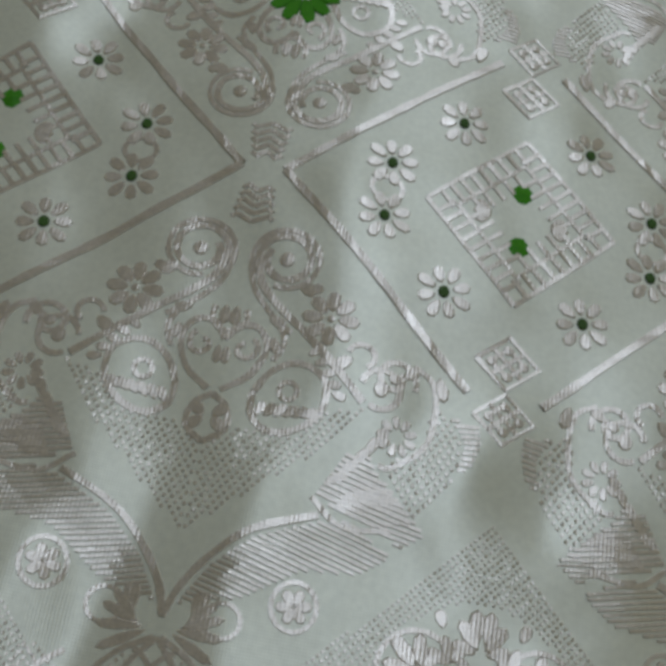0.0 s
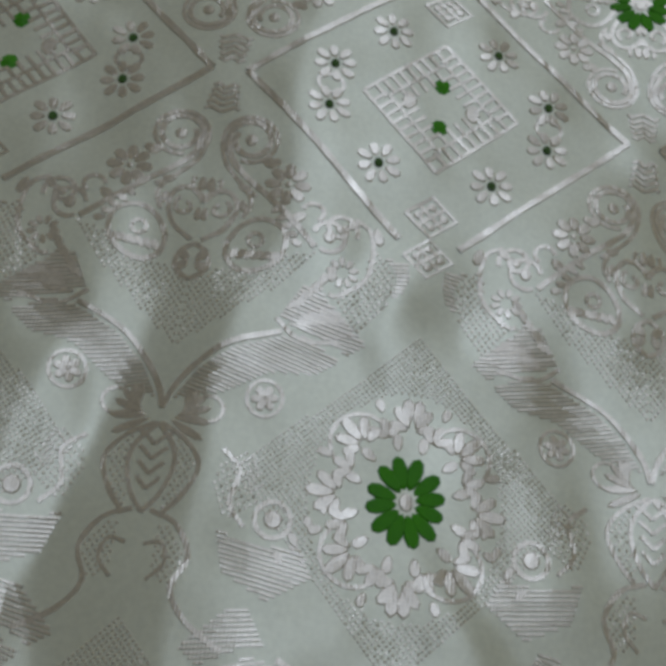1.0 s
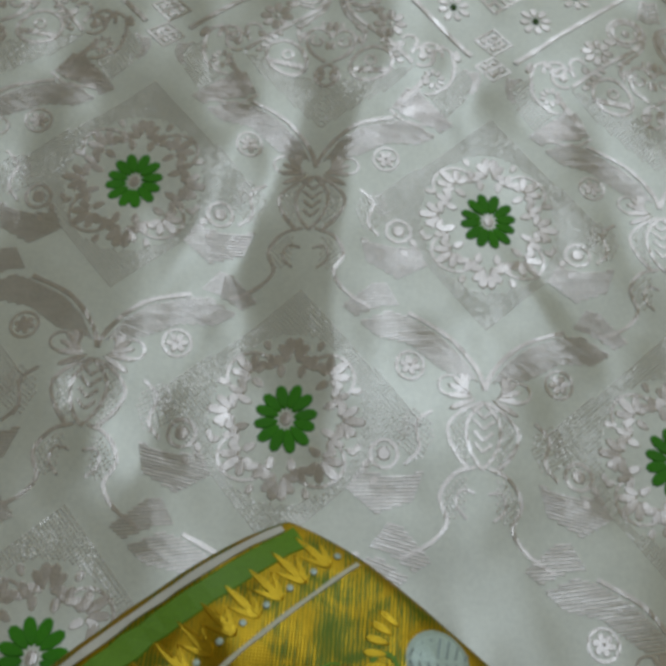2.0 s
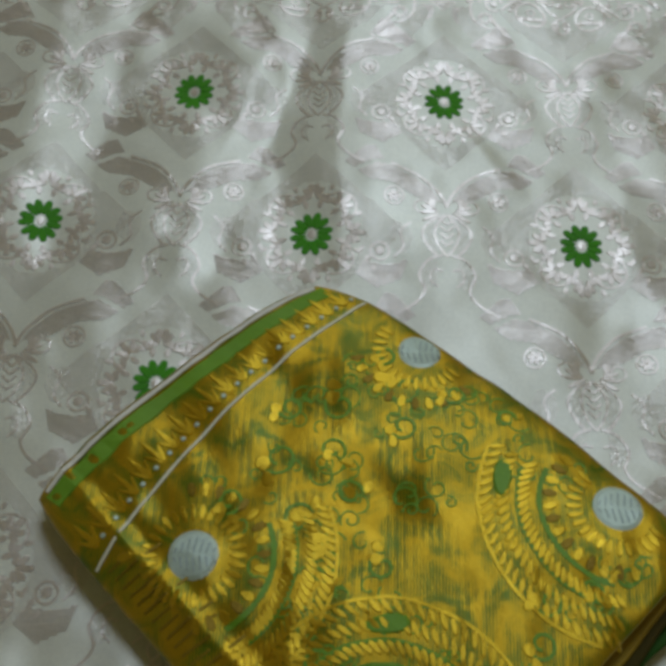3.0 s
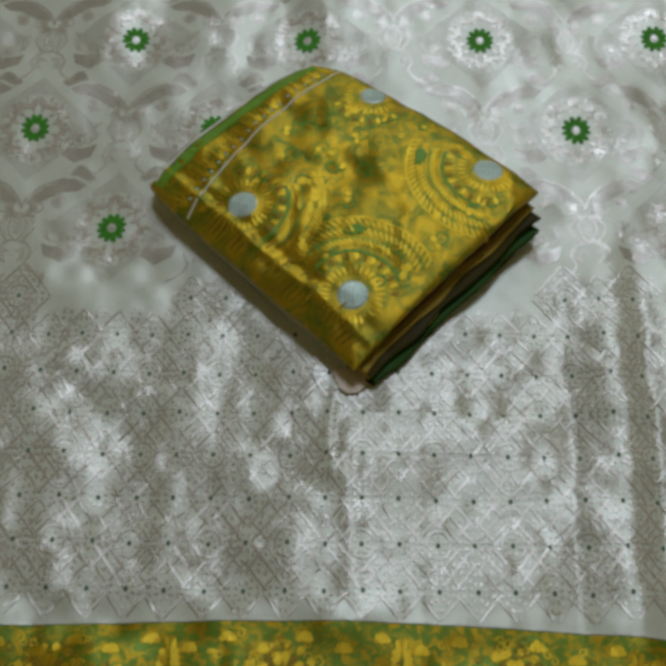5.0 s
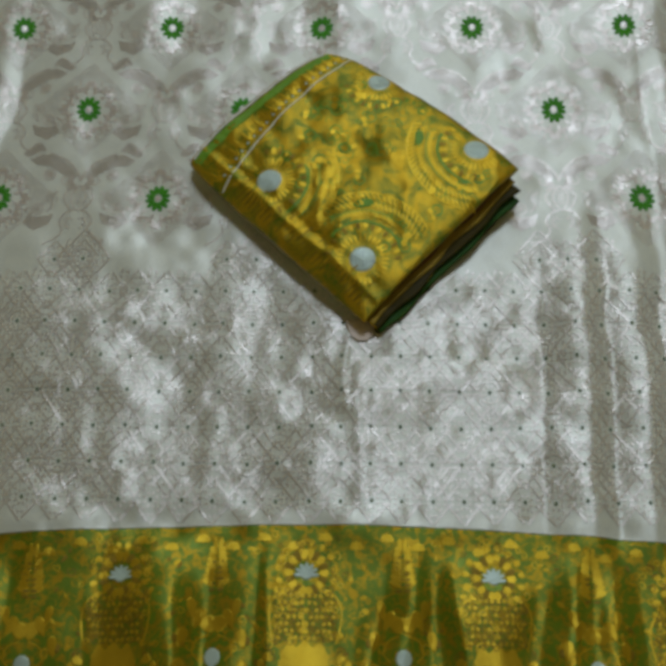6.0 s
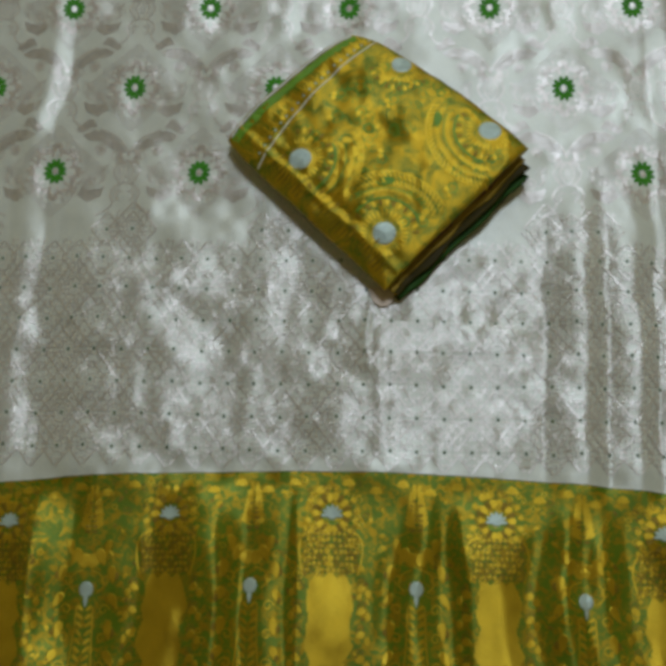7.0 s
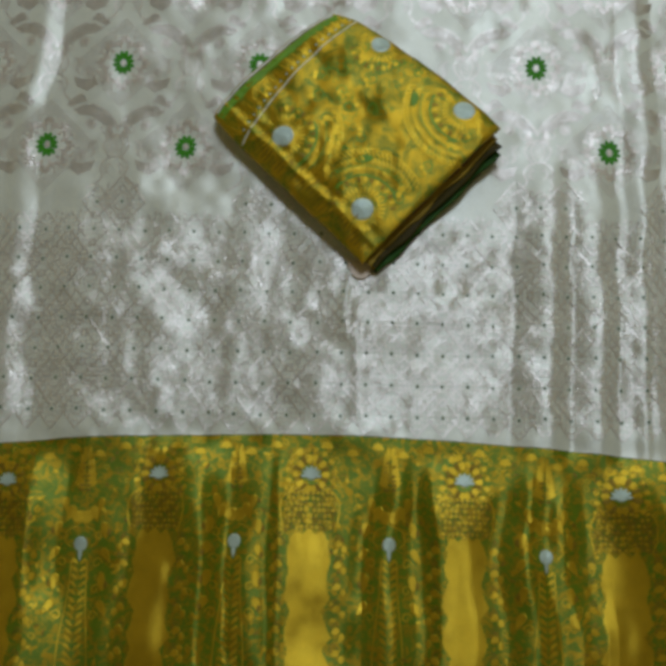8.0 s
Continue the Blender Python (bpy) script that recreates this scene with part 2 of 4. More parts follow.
def lumps(x, y, size, seed):
    """Smooth chance hollows and humps of about that size, 0 to 1."""
    grid = np.random.RandomState(seed).rand(64, 64)
    gx, gy = x / size + 32, y / size + 32
    ix, iy = np.floor(gx).astype(int), np.floor(gy).astype(int)
    fx, fy = gx - ix, gy - iy
    fx, fy = fx ** 3 * (fx * (6 * fx - 15) + 10), fy ** 3 * (fy * (6 * fy - 15) + 10)
    g = lambda i, j: grid[(iy + j) % 64, (ix + i) % 64]
    return (g(0, 0) * (1 - fx) + g(1, 0) * fx) * (1 - fy) + (g(0, 1) * (1 - fx) + g(1, 1) * fx) * fy


def lie(x, y):
    """Height of the cloth over the floor."""
    x, y = np.asarray(x, float), np.asarray(y, float)
    far = ramp(y, -0.10, 0.04)        # part beyond the folded piece
    near = 1 - ramp(y, -0.40, -0.20)  # part before it
    body = ramp(y, -0.66, -0.60)
    z = 0.004 + 0 * x
    top = ramp(y, 0.15, 0.22)
    wob = 0.014 * (lumps(0 * x, y, 0.055, 21) - 0.5)
    z += far * ridge(x, 0.0165 + 0.015 * top + 0.45 * np.clip(0.08 - y, 0, 1) ** 2 + 0.002 * np.sin(y * 60), 0.044 + 0.05 * top, 0.16, 0.0075, 0.002)
    z += far * (1 - top) * ridge(x, -0.056 + 0.25 * (y - 0.1), 0.085, 0.028, 0.0055, 0.004)
    z += far * ridge(x, 0.372 + 0.2 * y, 0.075, 0.05, 0.0085, 0.010)
    z += far * ridge(x, -0.215 + 0.1 * y, 0.09, 0.06, 0.0075, 0.008)
    z += far * ridge((x - 0.105) * 0.8 + 0.6 * (y - 0.085), 0.0, 0.022, 0.012, 0.0022, 0.002) * bell(y, 0.08, 0.03)
    z += far * ridge((x - 0.080) - 0.25 * (y - 0.2), 0.0, 0.020, 0.030, 0.0030, 0.002) * bell(y, 0.200, 0.022)
    z += near * body * ridge(x, 0.055 + wob, 0.13, 0.18, 0.0085, 0.012)
    z += near * body * ridge(x, -0.30, 0.05, 0.20, 0.015, 0.02)
    for c, climb, fall in ((0.278, 0.048, 0.030), (0.338, 0.044, 0.026), (0.390, 0.040, 0.014)):
        z += near * body * ridge(x, c + 0.03 * (y + 0.5) + 0.45 * wob, climb, fall, 0.36 * climb, 0.010)
    z += body * ridge(x, -0.381 + 0.25 * wob - 0.02 * np.clip(y + 0.4, -0.3, 1) + 0.008 * np.tanh((y + 0.14) * 60), 0.020, 0.028, 0.006, 0.006)
    z += body * ridge(x, 0.402 + 0.4 * wob + 0.06 * np.clip(-0.1 - y, 0, 0.05), 0.03, 0.020, 0.0085, 0.007)
    z += near * (0.0028 * bell(x, 0.034 + 0.004 * np.sin(y * 45), 0.0045) * bell(y, -0.445, 0.04) + 0.0016 * bell(x, 0.048 + 0.003 * np.sin(y * 30), 0.006) * bell(y, -0.49, 0.05))
    z += near * body * (0.0056 * (lumps(x * 0.85, y * 1.25, 0.040, 3) - 0.5) + 0.0018 * (lumps(x, y, 0.017, 14) - 0.5))
    z += (1 - near) * (0.0042 * (lumps(x, y * 0.7, 0.05, 41) - 0.5) + 0.0016 * (lumps(x * 1.1 + 0.3 * y, y, 0.024, 42) - 0.5))
    z += body * 0.0030 * (lumps(x, y * 0.8, 0.075, 5) - 0.5) + 0.0008 * (lumps(x, y, 0.022, 8) - 0.5)
    # pleats of the border, running away from the hem
    pl = ramp(-y, 0.61, 0.70)
    x = x + 0.026 * (lumps(x, y * 0.8, 0.075, 31) - 0.5)
    z += pl * 0.009 * (lumps(x * 1.2, y * 0.7, 0.045, 33) - 0.5)
    z += pl * ridge(x, 0.50, 0.17, 0.05, 0.085)
    z += pl * 2.1 * (ridge(x, -0.032, 0.016, 0.06, 0.007) + ridge(x, 0.100, 0.032, 0.02, 0.007) + ridge(x, 0.145, 0.020, 0.07, 0.009)
                     + ridge(x, 0.252, 0.034, 0.03, 0.008) + ridge(x, -0.055, 0.05, 0.03, 0.005) + ridge(x, -0.125, 0.095, 0.03, 0.014)
                     + ridge(x, -0.33, 0.06, 0.04, 0.007) + ridge(x, 0.30, 0.04, 0.03, 0.006) + ridge(x, 0.40, 0.06, 0.03, 0.006))
    return np.maximum(z, 0.001) - 0.006


def sheet(name, xs, ys, material, edge=None):
    gx, gy = np.meshgrid(xs, ys)
    if edge is not None:
        gy = gy + edge(gx, gy)
    gz = lie(gx, gy)
    nx, ny = len(xs), len(ys)
    i = (np.arange(ny - 1)[:, None] * nx + np.arange(nx - 1)).ravel()
    faces = np.stack([i, i + 1, i + 1 + nx, i + nx], 1).tolist()
    return mesh_of(name, np.stack([gx.ravel(), gy.ravel(), gz.ravel()], 1).tolist(), faces, material)


def hem(x):
    return -0.605 - 0.13 * x * x


class Weft:
    """Gathers raised threads, petals and knots that lie on a surface, for one mesh."""

    smooth = False
    tilt = 0.05
    chance = np.random.RandomState(12)

    def __init__(self, fat=1.0, plump=1.0):
        self.fat, self.plump = fat, plump
        self.v, self.f, self.n = [], [], 0
        self.o = (0.0, 0.0, 1.0, 1.0)

    def at(self, x, y, sx=1.0, sy=1.0):
        self.o = (x, y, sx, sy)
        return self

    def add(self, verts, faces):
        ox, oy, sx, sy = self.o
        flip = sx * sy < 0
        self.v += [(ox + sx * x, oy + sy * y, z) for x, y, z in verts]
        self.f += [tuple(self.n + i for i in (reversed(q) if flip else q)) for q in faces]
        self.n += len(verts)

    def stroke(self, pts, w=0.0011, h=0.0006, close=False):
        p = np.array(pts, float)
        if close:
            p = np.vstack([p, p[:1]])
        d = np.gradient(p, axis=0)
        d /= np.maximum(np.linalg.norm(d, axis=1, keepdims=True), 1e-9)
        nrm = np.stack([-d[:, 1], d[:, 0]], 1) * w * self.fat / 2
        v = []
        lean = self.chance.uniform(-0.10, 0.10, len(p))
        slim = self.chance.uniform(0.82, 1.1, len(p))
        for c, k, e, m in zip(p, nrm, lean, slim):
            v += [(c[0] + q * m * k[0], c[1] + q * m * k[1], z) for q, z in ((1, -0.0002), (0.88, h * (0.6 + e)), (-0.88, h * (0.6 - e)), (-1, -0.0002))]
        f = []
        for i in range(len(p) - 1):
            a = 4 * i
            f += [(a + j, a + j + 1, a + j + 5, a + j + 4) for j in range(3)]
        self.add(v, f)

    def petal(self, x, y, ang, long, wide, h=0.0007, fat=0.5, n=8):
        """A leaf-shaped pad that starts at x, y and points to ang (degrees)."""
        c, s = math.cos(radians(ang)), math.sin(radians(ang))
        wide = wide * self.plump
        mid = long * fat
        h = h * 0.65
        v = [(x + c * mid, y + s * mid, h * 1.06)]
        for q, z in ((0.82, h), (1.0, -0.0002)):
            for k in range(n):
                t = 2 * math.pi * k / n
                u, w = long * (0.5 - 0.5 * math.cos(t)), wide / 2 * math.sin(t) * (0.75 + 0.5 * (0.5 - 0.5 * math.cos(t)) * (1 if fat >= 0.5 else -1))
                u, w = mid + (u - mid) * q, w * q
                v.append((x + c * u - s * w, y + s * u + c * w, z))
        f = [(0, 1 + k, 1 + (k + 1) % n) for k in range(n)]
        f += [(1 + k, 1 + n + k, 1 + n + (k + 1) % n, 1 + (k + 1) % n) for k in range(n)]
        tx, ty = self.chance.uniform(-self.tilt, self.tilt, 2)
        cx, cy = v[0][0], v[0][1]
        v = [(a, b, z + tx * (a - cx) + ty * (b - cy) if z > 0 else z) for a, b, z in v]
        self.add(v, f)

    def dome(self, x, y, rx, ry=0, h=0.0007, n=10):
        ry = ry or rx
        v = [(x, y, h)]
        for q, e in ((0.8, 0.85), (1, 0)):
            v += [(x + q * rx * math.cos(2 * math.pi * k / n), y + q * ry * math.sin(2 * math.pi * k / n), h * e if e else -0.0002) for k in range(n)]
        f = [(0, 1 + k, 1 + (k + 1) % n) for k in range(n)]
        f += [(1 + k, 1 + n + k, 1 + n + (k + 1) % n, 1 + (k + 1) % n) for k in range(n)]
        self.add(v, f)

    def ring(self, x, y, rx, ry=0, w=0.0011, h=0.0006, a0=0, a1=360, n=18):
        ry = ry or rx
        t = np.radians(np.linspace(a0, a1, n))
        self.stroke(np.stack([x + rx * np.cos(t), y + ry * np.sin(t)], 1), w, h)

    def spiral(self, x, y, r0, r1, a0, turns, w=0.0011, h=0.0006, n=30):
        t = np.linspace(0, 1, n)
        r, a = r0 + (r1 - r0) * t, np.radians(a0) + turns * 2 * np.pi * t
        self.stroke(np.stack([x + r * np.cos(a), y + r * np.sin(a)], 1), w, h)

    def knots(self, poly, step=0.0016, size=0.0012, h=0.0005, turn=45.0, holes=(), sy=1.3):
        """Fills an outline with a mesh of small knots."""
        p = np.array(poly, float)
        c, s = math.cos(radians(turn)), math.sin(radians(turn))
        mid, big = p.mean(0), np.abs(p - p.mean(0)).max() * 1.5
        g = np.arange(-big, big, step)
        gu, gw = np.meshgrid(g, g)
        q = np.stack([mid[0] + c * gu - s * gw, mid[1] + (s * gu + c * gw) * sy], -1).reshape(-1, 2)
        q = q[inside(q, p)]
        for ho in holes:
            q = q[~inside(q, np.array(ho, float))]
        k = size / 2
        for x, y in q:
            e = k * 0.75
            tx, ty = self.chance.uniform(-0.10, 0.10, 2) * e
            self.add([(x - k, y, -0.0001), (x, y - k * sy, -0.0001), (x + k, y, -0.0001), (x, y + k * sy, -0.0001),
                      (x - e, y, h * 0.7 - tx), (x, y - e * sy, h * 0.7 - ty), (x + e, y, h * 0.7 + tx), (x, y + e * sy, h * 0.7 + ty)],
                     [(4, 5, 6, 7), (0, 1, 5, 4), (1, 2, 6, 5), (2, 3, 7, 6), (3, 0, 4, 7)])

    def hatch(self, poly, ang, step=0.0017, w=0.0012, h=0.0005, bow=0.0):
        """Fills an outline with parallel threads."""
        p = np.array(poly, float)
        c, s = math.cos(radians(ang)), math.sin(radians(ang))
        uv = np.stack([p[:, 0] * c + p[:, 1] * s, -p[:, 0] * s + p[:, 1] * c], 1)
        for lv in np.arange(uv[:, 1].min() + step / 2, uv[:, 1].max(), step):
            cut = []
            for a, b in zip(uv, np.roll(uv, -1, axis=0)):
                if (a[1] - lv) * (b[1] - lv) < 0:
                    cut.append(a[0] + (b[0] - a[0]) * (lv - a[1]) / (b[1] - a[1]))
            cut.sort()
            for u0, u1 in zip(cut[::2], cut[1::2]):
                if u1 - u0 > 0.0012:
                    us = np.linspace(u0, u1, 4)
                    vs = lv + bow * np.sin(np.linspace(0, np.pi, 4))
                    self.stroke(np.stack([us * c - vs * s, us * s + vs * c], 1), w / self.fat, h)

    def fill(self, poly, step=0.0022, h=0.0005):
        """Covers an outline with flat weave, stepped at its edge."""
        p = np.array(poly, float)
        lo, hi = p.min(0), p.max(0)
        nx, ny = (np.maximum(2, np.ceil((hi - lo) / step)).astype(int) + 1).tolist()
        gx, gy = np.meshgrid(lo[0] + np.arange(nx) * step, lo[1] + np.arange(ny) * step)
        mids = np.stack([(gx[:-1, :-1] + step / 2).ravel(), (gy[:-1, :-1] + step / 2).ravel()], 1)
        cells = np.nonzero(inside(mids, p))[0]
        i = cells // (nx - 1) * nx + cells % (nx - 1)
        used, back = np.unique(np.stack([i, i + 1, i + 1 + nx, i + nx], 1), return_inverse=True)
        self.add([(x, y, h) for x, y in zip(gx.ravel()[used].tolist(), gy.ravel()[used].tolist())], back.reshape(-1, 4).tolist())

    def mesh(self, name, material, top=None, clip=None):
        if not self.v:
            return None
        v = np.array(self.v)
        v[:, 2] += (top or lie)(v[:, 0], v[:, 1])
        return mesh_of(name, v.tolist(), self.f, material, self.smooth)


def inside(q, poly):
    x, y = q[:, 0], q[:, 1]
    hit = np.zeros(len(q), bool)
    for a, b in zip(poly, np.roll(poly, -1, axis=0)):
        cross = (a[1] > y) != (b[1] > y)
        with np.errstate(divide="ignore", invalid="ignore"):
            xi = a[0] + (y - a[1]) * (b[0] - a[0]) / (b[1] - a[1])
        hit ^= cross & (x < xi)
    return hit


def curve(pts, n=16):
    """A smooth line through points (Catmull-Rom)."""
    p = np.array(pts, float)
    p = np.vstack([2 * p[0] - p[1], p, 2 * p[-1] - p[-2]])
    out = []
    for i in range(1, len(p) - 2):
        for t in np.linspace(0, 1, max(3, n // (len(p) - 3)), endpoint=False):
            out.append(0.5 * (2 * p[i] + (p[i + 1] - p[i - 1]) * t + (2 * p[i - 1] - 5 * p[i] + 4 * p[i + 1] - p[i + 2]) * t * t
                              + (3 * p[i] - p[i - 1] - 3 * p[i + 1] + p[i + 2]) * t ** 3))
    out.append(p[-2])
    return np.array(out)


# ---- the saree: body of silver brocade ----
saree = tagged(new("saree"), "silver-white brocade saree with woven green rosettes, spread out and creased", "saree")
part("cloth", sheet("cloth", np.arange(-0.66, 0.661, 0.003), np.linspace(0, 1, 400), SATIN,
                    lambda gx, gy: hem(gx) + gy * (0.64 - hem(gx)) - gy), saree)


# ---- woven silver motifs ----
def ellipse(x, y, rx, ry, n=24):
    return [(x + rx * math.cos(2 * math.pi * k / n), y + ry * math.sin(2 * math.pi * k / n)) for k in range(n)]


def both(w, x, y, draw, sy=1.0):
    for sx in (1, -1):
        w.at(x, y, sx, sy)
        draw(w)
    w.at(0, 0)


def palmette(w, x, y, ang, size=1.0):
    for k, (d, l) in enumerate(((-62, 0.0085), (-30, 0.0105), (0, 0.0125), (30, 0.0105), (62, 0.0085))):
        w.petal(x, y, ang + d, l * size, 0.0034 * size, 0.0008, 0.6)


def medallion_half(w):
    """Leaf ring round a rosette: the half to one side."""
    for k in range(6):
        a = radians(-75 + 30 * k)
        w.petal(0.0165 * math.cos(a), 0.0195 * math.sin(a), math.degrees(a) + (8 if k % 2 else -8), 0.0075, 0.0034, 0.0007, 0.6)
    for ang in (90, 45, 0, -45, -90):
        a = radians(ang)
        x, y = 0.0235 * math.cos(a), 0.0275 * math.sin(a)
        for d, l, q in ((-75, 0.008, 0.0032), (-38, 0.0105, 0.0036), (0, 0.012, 0.004), (38, 0.0105, 0.0036), (75, 0.008, 0.0032)):
            if (ang == 90 and d > 0) or (ang == -90 and d < 0):
                continue
            side = 0.0021 if abs(ang) == 90 and d == 0 else 0.0
            w.petal(x + side + 0.0012 * math.cos(radians(ang + d)), y + 0.0012 * math.sin(radians(ang + d)), ang + d, l, q, 0.0008, 0.6)
        if ang in (45, -45):
            w.spiral(x * 1.04, y * 1.04, 0.0125, 0.0105, ang - 100, 0.56, 0.0012, 0.0006)
    for ang in (68, 22, -22, -68):
        a = radians(ang)
        w.petal(0.0300 * math.cos(a), 0.0355 * math.sin(a), ang, 0.0062, 0.003, 0.0007, 0.5)
        for d in (-48, 0, 48):
            w.petal(0.0215 * math.cos(a), 0.0255 * math.sin(a), ang + d, 0.0085, 0.0032, 0.0008, 0.6)


def medallion(w, x, y):
    both(w, x, y, medallion_half)
    w.at(x, y)
    w.knots([(0, 0.066), (-0.062, 0.003), (0, -0.064), (0.062, 0.003)], 0.0017, 0.0014, 0.0006, 45, [ellipse(0, 0, 0.0345, 0.042)], 1.06)
    w.at(0, 0)


def sprig_half(w):
    """The butterfly-like sprig that stands between the medallions: one half."""
    w.stroke(curve([(0.0, 0.008), (0.003, 0.017), (0.010, 0.027), (0.020, 0.036), (0.038, 0.044)]), 0.0017, 0.0008)
    w.hatch([(0.003, 0.012), (0.010, 0.024), (0.021, 0.034), (0.038, 0.042), (0.047, 0.044), (0.061, 0.036), (0.052, 0.029), (0.036, 0.027), (0.020, 0.016)], -14, 0.0016, 0.0011, 0.0007)
    w.hatch([(0.042, 0.047), (0.050, 0.060), (0.056, 0.058), (0.070, 0.044), (0.063, 0.039), (0.052, 0.045)], -10, 0.0016, 0.0011, 0.0007)
    w.ring(0.0355, 0.0165, 0.0065, 0.007)
    for k in range(6):
        w.petal(0.0355, 0.0165, 60 * k + 10, 0.0055, 0.0026)
    for k in range(6):
        w.petal(0.003 + 0.0012 * k, 0.004 + 0.0006 * k, -28 + 24 * k, 0.0155 - 0.0012 * k, 0.0026, 0.0007, 0.6)
    w.ring(0.0165, 0.009, 0.0052, 0.005, 0.0010)
    w.stroke(curve([(0, 0.002), (0.0065, -0.006), (0.0080, -0.014), (0.005, -0.024), (0, -0.031)]), 0.0013)
    for k in range(4):
        y = -0.006 - 0.0055 * k
        w.stroke([(0, y), (0.0035, y + 0.0035), (0.0058 - 0.0007 * k, y + 0.0045)], 0.0012)
    w.stroke(curve([(0.001, 0.002), (0.010, -0.003), (0.0165, -0.012), (0.013, -0.023), (0.006, -0.032)]), 0.0013)
    w.knots([(0.004, -0.001), (0.010, -0.004), (0.0155, -0.012), (0.0125, -0.022), (0.006, -0.030), (0.009, -0.014)], 0.0018, 0.0014, 0.0005)
    w.stroke(curve([(0.003, -0.030), (0.0125, -0.034), (0.0185, -0.045), (0.0145, -0.056), (0.021, -0.066), (0.034, -0.074)]), 0.0014)
    w.knots([(0.006, -0.033), (0.0125, -0.036), (0.0172, -0.045), (0.013, -0.056), (0.007, -0.05)], 0.0018, 0.0014, 0.0005)
    w.stroke(curve([(0.003, -0.042), (0.009, -0.041), (0.011, -0.048), (0.006, -0.054)]), 0.0010)
    w.knots(ellipse(0.031, -0.017, 0.0085, 0.012), 0.0018, 0.0014, 0.0005, 30)
    w.stroke(curve([(0.024, -0.005), (0.031, -0.012), (0.029, -0.024), (0.035, -0.032)]), 0.0012)
    w.ring(0.0445, -0.028, 0.0062, 0.0065, 0.0013)
    w.dome(0.0445, -0.028, 0.0034, 0.0036)
    w.hatch([(0.026, -0.034), (0.040, -0.038), (0.055, -0.036), (0.060, -0.046), (0.046, -0.056), (0.030, -0.048)], -8, 0.0016, 0.0011, 0.0007)
    for k in range(4):
        w.petal(0.050 + 0.004 * k, -0.043 + 0.0065 * k, 130 - 8 * k, 0.006, 0.0026)


def sprig(w, x, y):
    both(w, x, y, sprig_half)


def junction_half(w):
    """Scrolls that fill the gap between two diamonds, from the tip (0, 0) downwards: one half."""
    for k in range(5):
        w.stroke([(0.0, -0.0085 - 0.003 * k), (0.003 + 0.0006 * k, -0.006 - 0.003 * k), (0.0052 + 0.0004 * k, -0.0075 - 0.003 * k)], 0.0011)
    w.spiral(0.0142, -0.033, 0.0095, 0.0062, 205, -1.15, 0.0014, 0.0007)
    w.spiral(0.0142, -0.033, 0.0115, 0.0100, 200, -0.85, 0.0011, 0.0006)
    w.dome(0.0142, -0.033, 0.0027, 0.003)
    w.stroke(curve([(0.005, -0.031), (0.0075, -0.042), (0.016, -0.051), (0.0225, -0.056), (0.0335, -0.066), (0.0455, -0.078)]), 0.0015, 0.0008)
    w.stroke(curve([(0.003, -0.036), (0.0060, -0.045), (0.014, -0.054), (0.020, -0.0585)]), 0.0011)
    for k in range(8):
        w.petal(0.0315 + 0.0018 * math.cos(radians(45 * k)), -0.0515 + 0.0022 * math.sin(radians(45 * k)), 45 * k, 0.0078, 0.0034, 0.0008, 0.62)
    w.dome(0.0315, -0.0515, 0.0014)
    w.petal(0.0195, -0.041, -20, 0.007, 0.0036)
    w.petal(0.0235, -0.0435, 40, 0.005, 0.0028)
    w.petal(0.0405, -0.0635, -140, 0.007, 0.0034)
    w.ring(0.043, -0.0625, 0.0042, 0.004, 0.0011, a0=-60, a1=170)
    w.ring(0.0505, -0.0725, 0.0062, 0.0066, 0.0012, a0=-120, a1=170)
    w.dome(0.0505, -0.0725, 0.0026, 0.003)
    w.petal(0.057, -0.067, 40, 0.0062, 0.003)
    # heart and cells in the middle
    w.petal(0.0017, -0.0515, 270, 0.0075, 0.0028)
    w.ring(0.0, -0.0555, 0.0055, 0.0055, 0.0011, a0=-90, a1=30)
    w.stroke(curve([(0.0, -0.064), (0.004, -0.0585), (0.010, -0.0585), (0.0135, -0.065), (0.010, -0.075), (0.002, -0.0815)]), 0.0013)
    w.spiral(0.0068, -0.0665, 0.0045, 0.0015, 60, -0.9, 0.0011)
    w.petal(0.0013, -0.066, 270, 0.007, 0.0022)
    w.stroke(curve([(0.0145, -0.0535), (0.0185, -0.062), (0.016, -0.069)]), 0.0011)
    w.petal(0.012, -0.054, -20, 0.0065, 0.0028)
    w.petal(0.0145, -0.0605, -70, 0.0065, 0.0026)
    w.stroke(curve([(0.0, -0.083), (0.005, -0.087), (0.006, -0.094), (0.0, -0.099)]), 0.0012)
    w.petal(0.0012, -0.0905, 45, 0.006, 0.003)
    w.petal(0.0012, -0.0905, -45, 0.006, 0.003)
    # paisley with feathered back
    w.stroke(curve([(0.012, -0.0805), (0.0165, -0.0725), (0.0245, -0.0685), (0.033, -0.073), (0.0335, -0.083), (0.027, -0.0905), (0.0185, -0.0925), (0.0125, -0.088), (0.012, -0.0805)]), 0.0013)
    w.ring(0.0225, -0.0785, 0.0028, 0.003, 0.0010)
    for k in range(6):
        w.petal(0.0135 + 0.0028 * k, -0.0885 + 0.0004 * k, 62 - 6 * k, 0.0062, 0.0024)
    for k in range(5):
        w.petal(0.0265 + 0.0022 * k, -0.0655 - 0.0028 * k, 40 - 14 * k, 0.0055, 0.0024)
    # mesh apron
    w.knots([(0.0, -0.0995), (0.010, -0.093), (0.026, -0.093), (0.036, -0.083), (0.046, -0.0795), (0.040, -0.091), (0.0, -0.127)], 0.0018, 0.0015, 0.0006)


